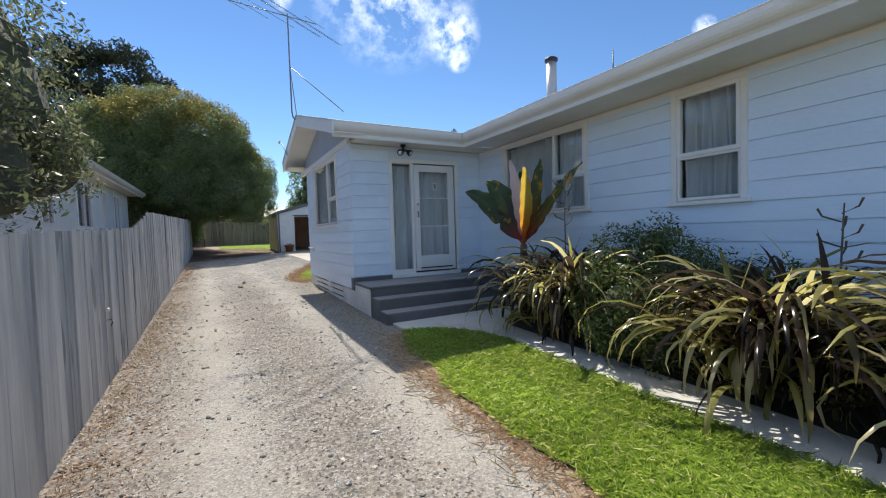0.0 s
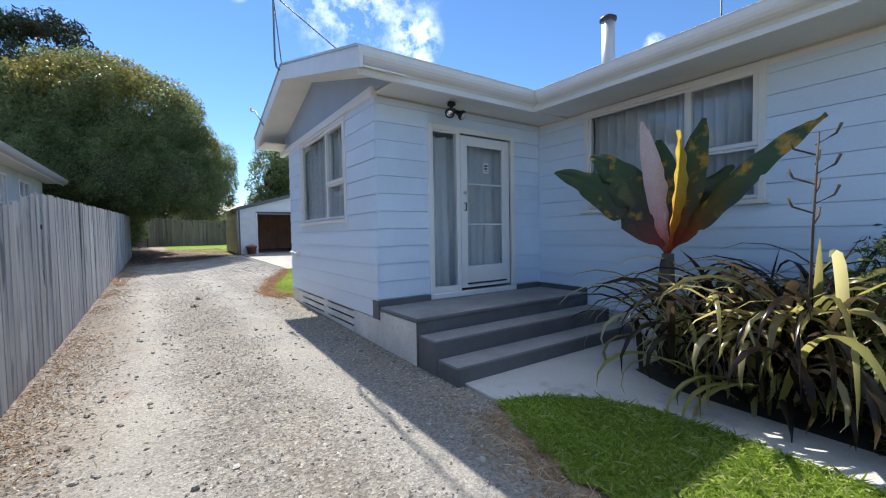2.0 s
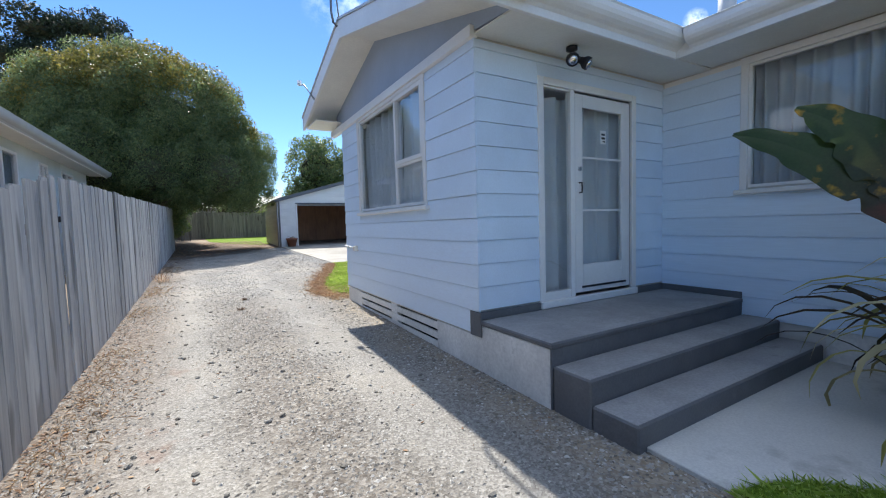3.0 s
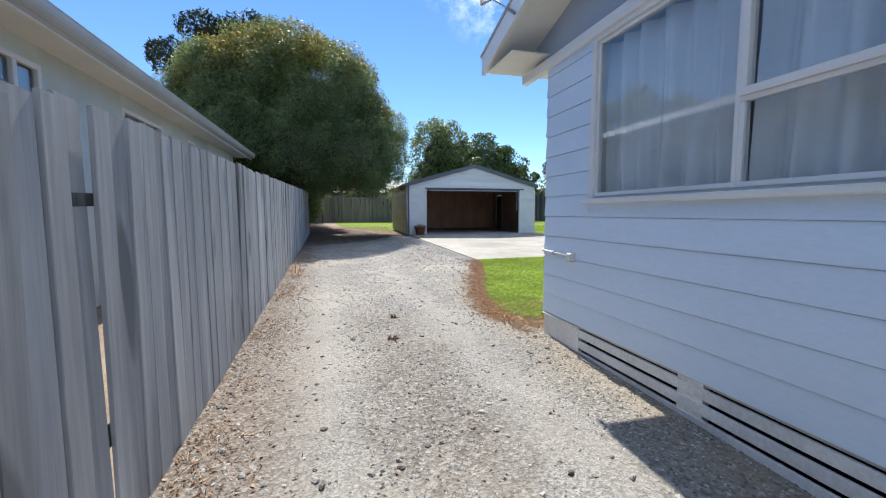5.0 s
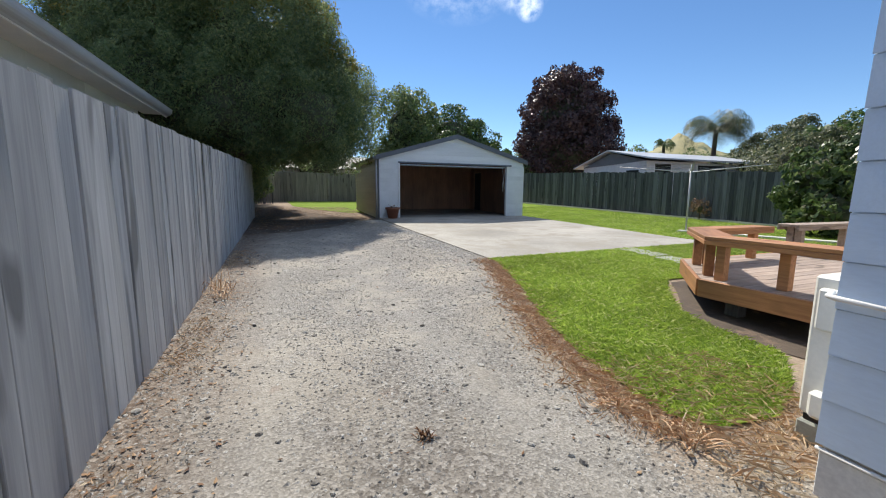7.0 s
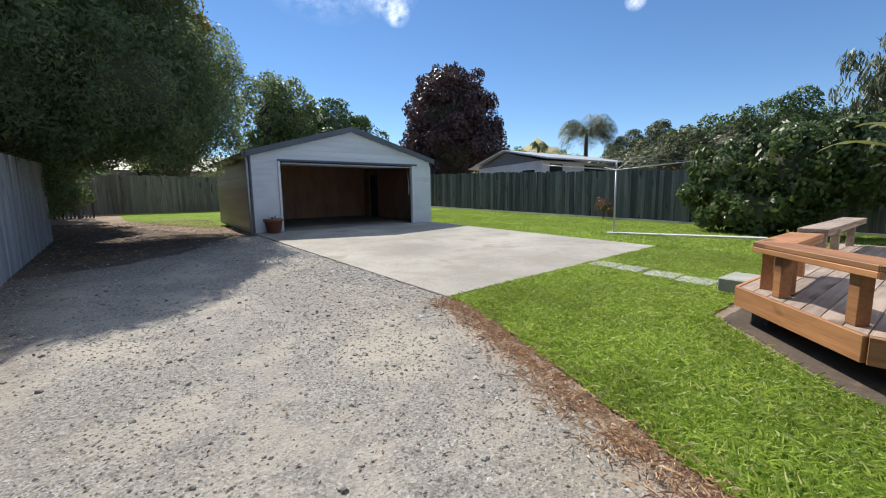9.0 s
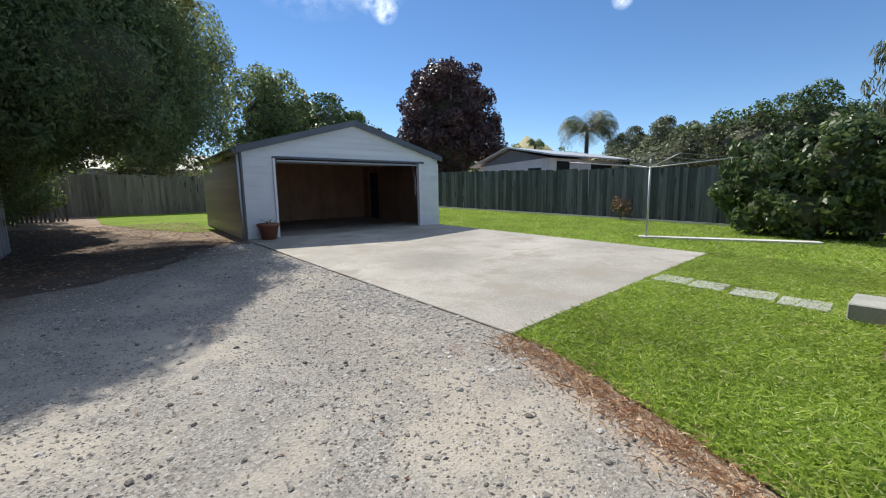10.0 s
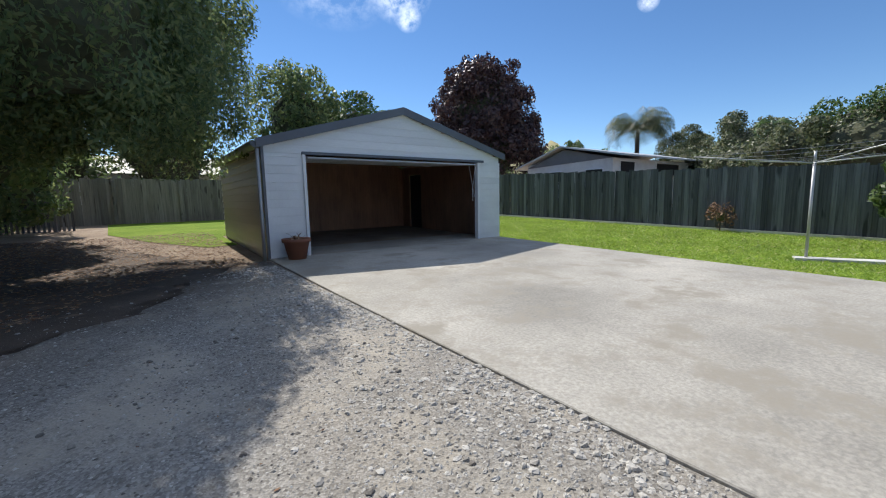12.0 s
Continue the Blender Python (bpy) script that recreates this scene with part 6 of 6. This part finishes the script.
latch = thing("fence_hook", "small rusty hook and ring on the fence", "hook", at=pose(fence_x(5.3) + 0.022, 5.3, 1.0) @ Matrix.Diagonal((0.6, 0.6, 0.6, 1)))
rod("hook", [(0, 0, 0.0), (0.05, 0, 0.01), (0.06, 0, -0.05), (0.04, 0, -0.09)], 0.008, BLACKM, latch, sides=6)
lathe("knob", [(0.001, 0), (0.025, 0.0), (0.03, 0.015), (0.02, 0.03), (0.001, 0.03)], TRIM, latch).matrix_basis = pose(0, 0.02, 0.16, 0, 90)


def far_fence(name, a, b, height, material, label, seed, width=0.15, gap=-0.012, rise=0.0):
    fr = thing(name, label, "fence", kind="structure")
    r = np.random.default_rng(seed)
    d = Vector((b[0] - a[0], b[1] - a[1], 0))
    n = int(d.length / (width + gap))
    d.normalize()
    o = Vector((-d.y, d.x, 0))
    bm = bmesh.new()
    add_box(bm, 0, width, 0, 0.02, 0, 1)
    me = bpy.data.meshes.new("paling")
    bm.to_mesh(me)
    bm.free()
    me.materials.append(material)
    head = math.degrees(math.atan2(d.y, d.x))
    for i in range(n):
        c = Vector((a[0], a[1], 0)) + d * (i * (width + gap)) + o * (r.normal(0, 0.006) + (0.022 if i % 2 else 0))
        lo, hi = G(c.y) - 0.05, G(c.y) + height + rise * c.y + r.normal(0, 0.02)
        ob = new("paling", me)
        ob.parent = fr
        ob.matrix_basis = pose(c.x, c.y, lo, 0, r.normal(0, 0.3), head) @ Matrix.Diagonal((1, 1, hi - lo, 1))
    m = int(((Vector(b) - Vector(a)).length) // 2.4)
    for i in range(m + 1):
        c = Vector((a[0], a[1], 0)) + d * (i * 2.4) - o * 0.03
        ob = box("fence_post", (-0.05, 0.05, -0.05, 0.05, -0.1, height - 0.1), material, fr)
        ob.matrix_basis = Matrix.Translation((c.x, c.y, G(c.y)))
    return fr


far_fence("back_fence", (16.5, 9.0), (16.58, 39.5), 1.75, OLDFENCE, "tall dark weathered paling fence behind the lawn", 3, rise=0.0127)
far_fence("end_fence", (-4.5, 39.5), (16.5, 39.5), 1.95, BROWNFENCE, "brown weathered paling fence at the end of the garden", 4)
far_fence("picket_fence", (-3.6, 36.2), (-0.7, 37.0), 1.15, OLDFENCE, "grey picket fence in deep shade under the tree", 5, width=0.07, gap=0.06)

gb_ = prism("gravel_board", [(16.36, 9.0), (16.40, 9.0), (16.46, 39.4), (16.42, 39.4)], lambda x, y: G(y) - 0.05, lambda x, y: G(y) + 0.10, CONCRETE, axis="z")
tagged(gb_, "pale board along the foot of the back fence", "board", kind="structure")

# ---- boards of the walls ----
board = board_mesh("weatherboard", PITCH, 0.024, 0.013, BOARD)


def cut(o, lo, m=0.065):
    return (o[0] - lo - m, o[1] - lo + m, o[2] - m, o[3] + m)


wb = thing("annexe_boards", "pale blue lapped weatherboards of the annexe", "weatherboards", kind="structure")
clad(wb, board, (AX, AY0 - 0.022), 90, AY1 - AY0 + 0.044, FOOT, 3.30, PITCH, [cut(AWIN, AY0 - 0.022)])
clad(wb, board, (MX, AY0), 180, MX - AX + 0.0, 0.965, 3.30, PITCH, [(MX - DOOR[1] - 0.07, MX - DOOR[0] + 0.07, 0.5, DOOR[3] + 0.07)])
clad(wb, board, (AX, AY1), 0, 2.7, FOOT, 3.30, PITCH, [])
wb2 = thing("main_boards", "pale blue lapped weatherboards of the main house", "weatherboards", kind="structure")
clad(wb2, board, (MX, -7.0), 90, 7.0 + AY0 - 0.02, 0.70, 3.25, PITCH, [cut(LWIN, -7.0), cut(RWIN, -7.0), cut(RWIN2, -7.0)])
gboard = board_mesh("cladding_board", 0.17, 0.014, 0.005, CLAD)
gb = thing("garage_boards", "white horizontal cladding of the garage front", "cladding", kind="structure")
clad(gb, gboard, (GX1, GY0 + 0.02), 180, GX1 - OX1 - 0.045, 0.83, OT, 0.17, [], "cladding_board")
clad(gb, gboard, (OX0 - 0.045, GY0 + 0.02), 180, OX0 - 0.045 - GX0 - 0.036, 0.83, OT, 0.17, [], "cladding_board")
z = OT
while z < GA - 0.05:
    half = (GM - GX0 - 0.04) if z + 0.17 <= GE else (GM - GX0 - 0.04) * (1 - (z + 0.07 - GE) / (GA - GE))
    if half > 0.1:
        ob = new("cladding_board", gboard)
        ob.parent = gb
        ob.matrix_basis = Matrix.Translation((GM + half, GY0 + 0.02, z)) @ pose(0, 0, 0, 0, 0, 180) @ Matrix.Diagonal((2 * half, 1, 1, 1))
    z += 0.17
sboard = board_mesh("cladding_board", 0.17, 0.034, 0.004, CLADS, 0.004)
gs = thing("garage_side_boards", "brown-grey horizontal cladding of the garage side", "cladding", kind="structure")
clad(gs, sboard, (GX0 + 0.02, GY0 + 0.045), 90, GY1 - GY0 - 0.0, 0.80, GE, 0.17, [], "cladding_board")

# ---- loose stones, grass, straw, fallen leaves ----
def in_poly(px, py, poly):
    inside = np.zeros(len(px), bool)
    x0, y0 = np.array(poly).T
    x1, y1 = np.roll(x0, -1), np.roll(y0, -1)
    for a, b, c, d in zip(x0, y0, x1, y1):
        if b != d:
            inside ^= ((b > py) != (d > py)) & (px < (c - a) * (py - b) / (d - b) + a)
    return inside


def scatter(n, x0, x1, y0, y1, poly=None, seed=0):
    r = np.random.default_rng(seed)
    x, y = r.uniform(x0, x1, n), r.uniform(y0, y1, n)
    if poly is not None:
        k = in_poly(x, y, poly)
        x, y = x[k], y[k]
    return x, y, r


def ground_z(y):
    return 0.258 + 0.0216 * np.clip(y, -15, 50)


def stones(name, x, y, size, r, lift, label, blunt=False, mat=None):
    """Loose stones: angular flakes, or blunt lumps with a flat crown where they are larger."""
    n = len(x)
    s = size * np.exp(np.clip(r.normal(0, 0.4, (n, 1, 1)), -0.8, 0.7))
    if blunt:
        a6 = np.arange(6) * np.pi / 3
        ring = np.stack([np.cos(a6), np.sin(a6), np.full(6, -0.3)], 1)
        shape = np.concatenate([ring, ring * (1.08, 1.08, 0) + (0, 0, 0.45), ring * (0.55, 0.55, 0) + (0, 0, 0.95)])
        faces = [(i, (i + 1) % 6, 6 + (i + 1) % 6, 6 + i) for i in range(6)] + [(6 + i, 6 + (i + 1) % 6, 12 + (i + 1) % 6, 12 + i) for i in range(6)] + [(12, 13, 14, 15), (12, 15, 16, 17)]
        v = shape[None] * s * r.uniform(0.72, 1.25, (n, 18, 1)) * np.stack([np.ones(n), r.uniform(0.55, 1, n), r.uniform(0.45, 0.8, n)], 1)[:, None]
    else:
        shape = np.array([(1, 0, 0), (0, 1, 0), (-1, 0, 0), (0, -1, 0), (0, 0, 1)], float)
        faces = [(0, 1, 4), (1, 2, 4), (2, 3, 4), (3, 0, 4)]
        v = shape[None] * s * r.uniform(0.6, 1.4, (n, 5, 1)) * np.array((1, 0.8, 0.5))
    a = r.uniform(0, 2 * np.pi, n)
    c, sn = np.cos(a)[:, None], np.sin(a)[:, None]
    vx, vy = v[..., 0] * c - v[..., 1] * sn, v[..., 0] * sn + v[..., 1] * c
    k = shape.shape[0]
    V = np.stack([vx + x[:, None], vy + y[:, None], v[..., 2] + (ground_z(y) + lift)[:, None]], -1).reshape(-1, 3)
    F = (np.array(faces)[None] + k * np.arange(n)[:, None, None]).reshape(-1, len(faces[0]))
    return tagged(raw(name, V, F, mat or STONE), label, "gravel", kind="stuff")


drive_poly = drive_right + [(2.0, 24.6), (0.4, 24.3)] + drive_left
x, y, r = scatter(230000, -1.5, 3.4, 0.8, 23.5, drive_poly, 1)
wob = np.array([noise.noise((a * 0.9, b * 0.9, 4)) for a, b in zip(x, y)])
track = np.minimum(np.abs(x - 0.2 + 0.033 * y + 0.3 * wob), np.abs(x - 1.66 + 0.037 * y + 0.3 * wob))
keep = r.uniform(0, 1, len(x)) < np.clip(np.where(y > 12.5, 0.45, 0.16) + (track - 0.16) / 0.5 - 0.5 * np.clip(wob, 0, 1), 0.06, 1.0) * np.clip(1.15 - (y - 2.0) / 26.0, 0.3, 1.0)
stones("loose_gravel", x[keep], y[keep], 0.0088, r, 0.006, "loose grey gravel stones over the drive")
x, y, r = scatter(2600, -1.4, 3.3, 1.0, 24.0, drive_poly, 2)
stones("coarse_gravel", x, y, 0.013, r, 0.006, "larger loose stones on the drive", True)
x, y, r = scatter(16000, 1.7, 3.6, 16.4, 25.0, None, 21)
k = (x < 3.44 - 0.027 * (y - 16.86)) & (r.uniform(0, 1, len(x)) < np.clip((x - 1.7) / 1.5, 0, 1) ** 2 * (0.35 + 0.65 * (np.sin(y * 2.1) > -0.2)))
stones("edge_gravel", x[k], y[k], 0.015, r, 0.002, "pale coarse stones along the slab edge", True, PALESTONE)


def blades(name, x, y, r, height, width, material, lift, label, category, flat=0.75):
    n = len(x)
    a = r.uniform(0, 2 * np.pi, n)
    h = height * r.uniform(0.5, 1.3, n)
    lean = r.normal(0, flat, (n, 2)) * h[:, None]
    z = ground_z(y) + lift
    wx, wy = np.cos(a) * width / 2, np.sin(a) * width / 2
    V = np.stack([np.stack([x - wx, y - wy, z], -1), np.stack([x + wx, y + wy, z], -1),
                  np.stack([x + wx * 0.8 + lean[:, 0] * 0.45, y + wy * 0.8 + lean[:, 1] * 0.45, z + h * 0.62], -1),
                  np.stack([x + lean[:, 0] * 1.3, y + lean[:, 1] * 1.3, z + h], -1)], 1).reshape(-1, 3)
    F = (np.array([(0, 1, 2), (0, 2, 3)])[None] + 4 * np.arange(n)[:, None, None]).reshape(-1, 3)
    return tagged(raw(name, V, F, material), label, category, kind="stuff")


x, y, r = scatter(60000, 1.6, 3.25, -1.0, 5.6, front_lawn, 3)
blades("front_grass", x, y, r, 0.04, 0.010, BLADE, 0.018, "short mown green grass blades", "grass")
x, y, r = scatter(210000, 1.9, 10.0, 11.6, 17.3, back_lawn, 4)
blades("back_grass", x, y, r, 0.036, 0.011, BLADE, 0.012, "sunlit green grass blades beside the drive", "grass")
x, y, r = scatter(60000, 9.6, 16.4, 12.0, 32.0, back_lawn, 5)
blades("far_grass", x, y, r, 0.045, 0.016, BLADE, 0.012, "short grass before the back fence", "grass")
# straw along the lawn edges and by the fence
ex, ey = np.array(ragged([(a - 0.12, b) for a, b in BACK_EDGE], 0.03, 0.1, 9)).T
r = np.random.default_rng(6)
pick = r.integers(0, len(ex), 6000)
blades("dry_straw", ex[pick] + r.normal(-0.02, 0.13, 6000), ey[pick] + r.normal(0, 0.06, 6000), r, 0.034, 0.006, RUST, 0.006, "dead straw-coloured grass along the lawn edge", "dry grass", 1.0)
ex, ey = np.array(ragged([(a - 0.07, b) for a, b in FRONT_EDGE[:-1]], 0.03, 0.08, 9)).T
pick = r.integers(0, len(ex), 5200)
blades("dry_straw", ex[pick] + r.normal(-0.03, 0.12, 5200), ey[pick] + r.normal(0, 0.05, 5200), r, 0.035, 0.005, STRAW, 0.006, "dead straw-coloured grass along the lawn edge", "dry grass", 1.3)
yy = r.uniform(1.0, 19.0, 5000)
clus = np.array([noise.noise((0.3, q * 0.8, 2)) for q in yy]) > -0.15
yy = yy[clus]
blades("fence_straw", fence_x(yy) + 0.05 + np.abs(r.normal(0, 0.2, len(yy))), yy, r, 0.028, 0.006, STRAW, 0.006, "dry weeds and straw along the fence foot", "dry grass", 0.9)
x, y, r = scatter(1800, 1.9, 3.2, 11.3, 12.6, None, 12)
blades("corner_straw", x, y, r, 0.045, 0.006, STRAW, 0.004, "dead grass on bare earth by the house corner", "dry grass", 1.4)


for x, y, size, count in ((-0.80, 15.85, 0.26, 60), (-0.74, 15.5, 0.16, 30), (0.55, 11.45, 0.07, 50), (0.66, 12.25, 0.06, 46), (2.0, 11.75, 0.14, 50), (1.86, 12.15, 0.10, 40)):
    weed = thing("dry_weed", "small withered rust-brown weed in the gravel", "weed", "withered weeds on the drive", at=pose(x, y, G(y)))
    v, f = strap_leaves(count, int(100 * y), (size * 0.6, size * 1.3), (0.006, 0.012), (5, 85), size * 0.35, (0.3, 1.6), segs=4)
    raw("stems", v, f, DEAD if abs(x - 0.6) < 0.2 else RUST, weed)


def litter(name, x, y, r, size, label):
    n = len(x)
    a = r.uniform(0, 2 * np.pi, n)
    s = size * r.uniform(0.5, 1.4, n)
    z = ground_z(y) + 0.012
    dx, dy = np.cos(a) * s, np.sin(a) * s
    up = r.uniform(0, 0.5, n) * s
    V = np.stack([np.stack([x - dx, y - dy, z + up], -1), np.stack([x + dy * 0.45, y - dx * 0.45, z], -1), np.stack([x + dx, y + dy, z + up * 0.6], -1), np.stack([x - dy * 0.45, y + dx * 0.45, z + 0.2 * up], -1)], 1).reshape(-1, 3)
    F = np.arange(4 * n).reshape(-1, 4)
    return tagged(raw(name, V, F, DEAD), label, "leaf litter", kind="stuff")


x, y, r = scatter(14000, -2.5, 3.0, 22.5, 33.0, None, 13)
k = (y > 25.3) | (x < 0.7 * (y - 22.6))
litter("leaf_litter", x[k], y[k], r, 0.034, "brown fallen leaves under the big tree")
x, y, r = scatter(34000, -1.4, 2.2, 1.0, 22.0, drive_poly, 14)
from_fence = x - fence_x(y)
k = r.uniform(0, 1, len(x)) < np.where(from_fence < 0.75, np.clip(1.0 - from_fence / 0.75, 0, 1) ** 1.3, 0.015)
litter("drive_litter", x[k], y[k], np.random.default_rng(15), 0.016, "scattered dead leaves on the gravel")
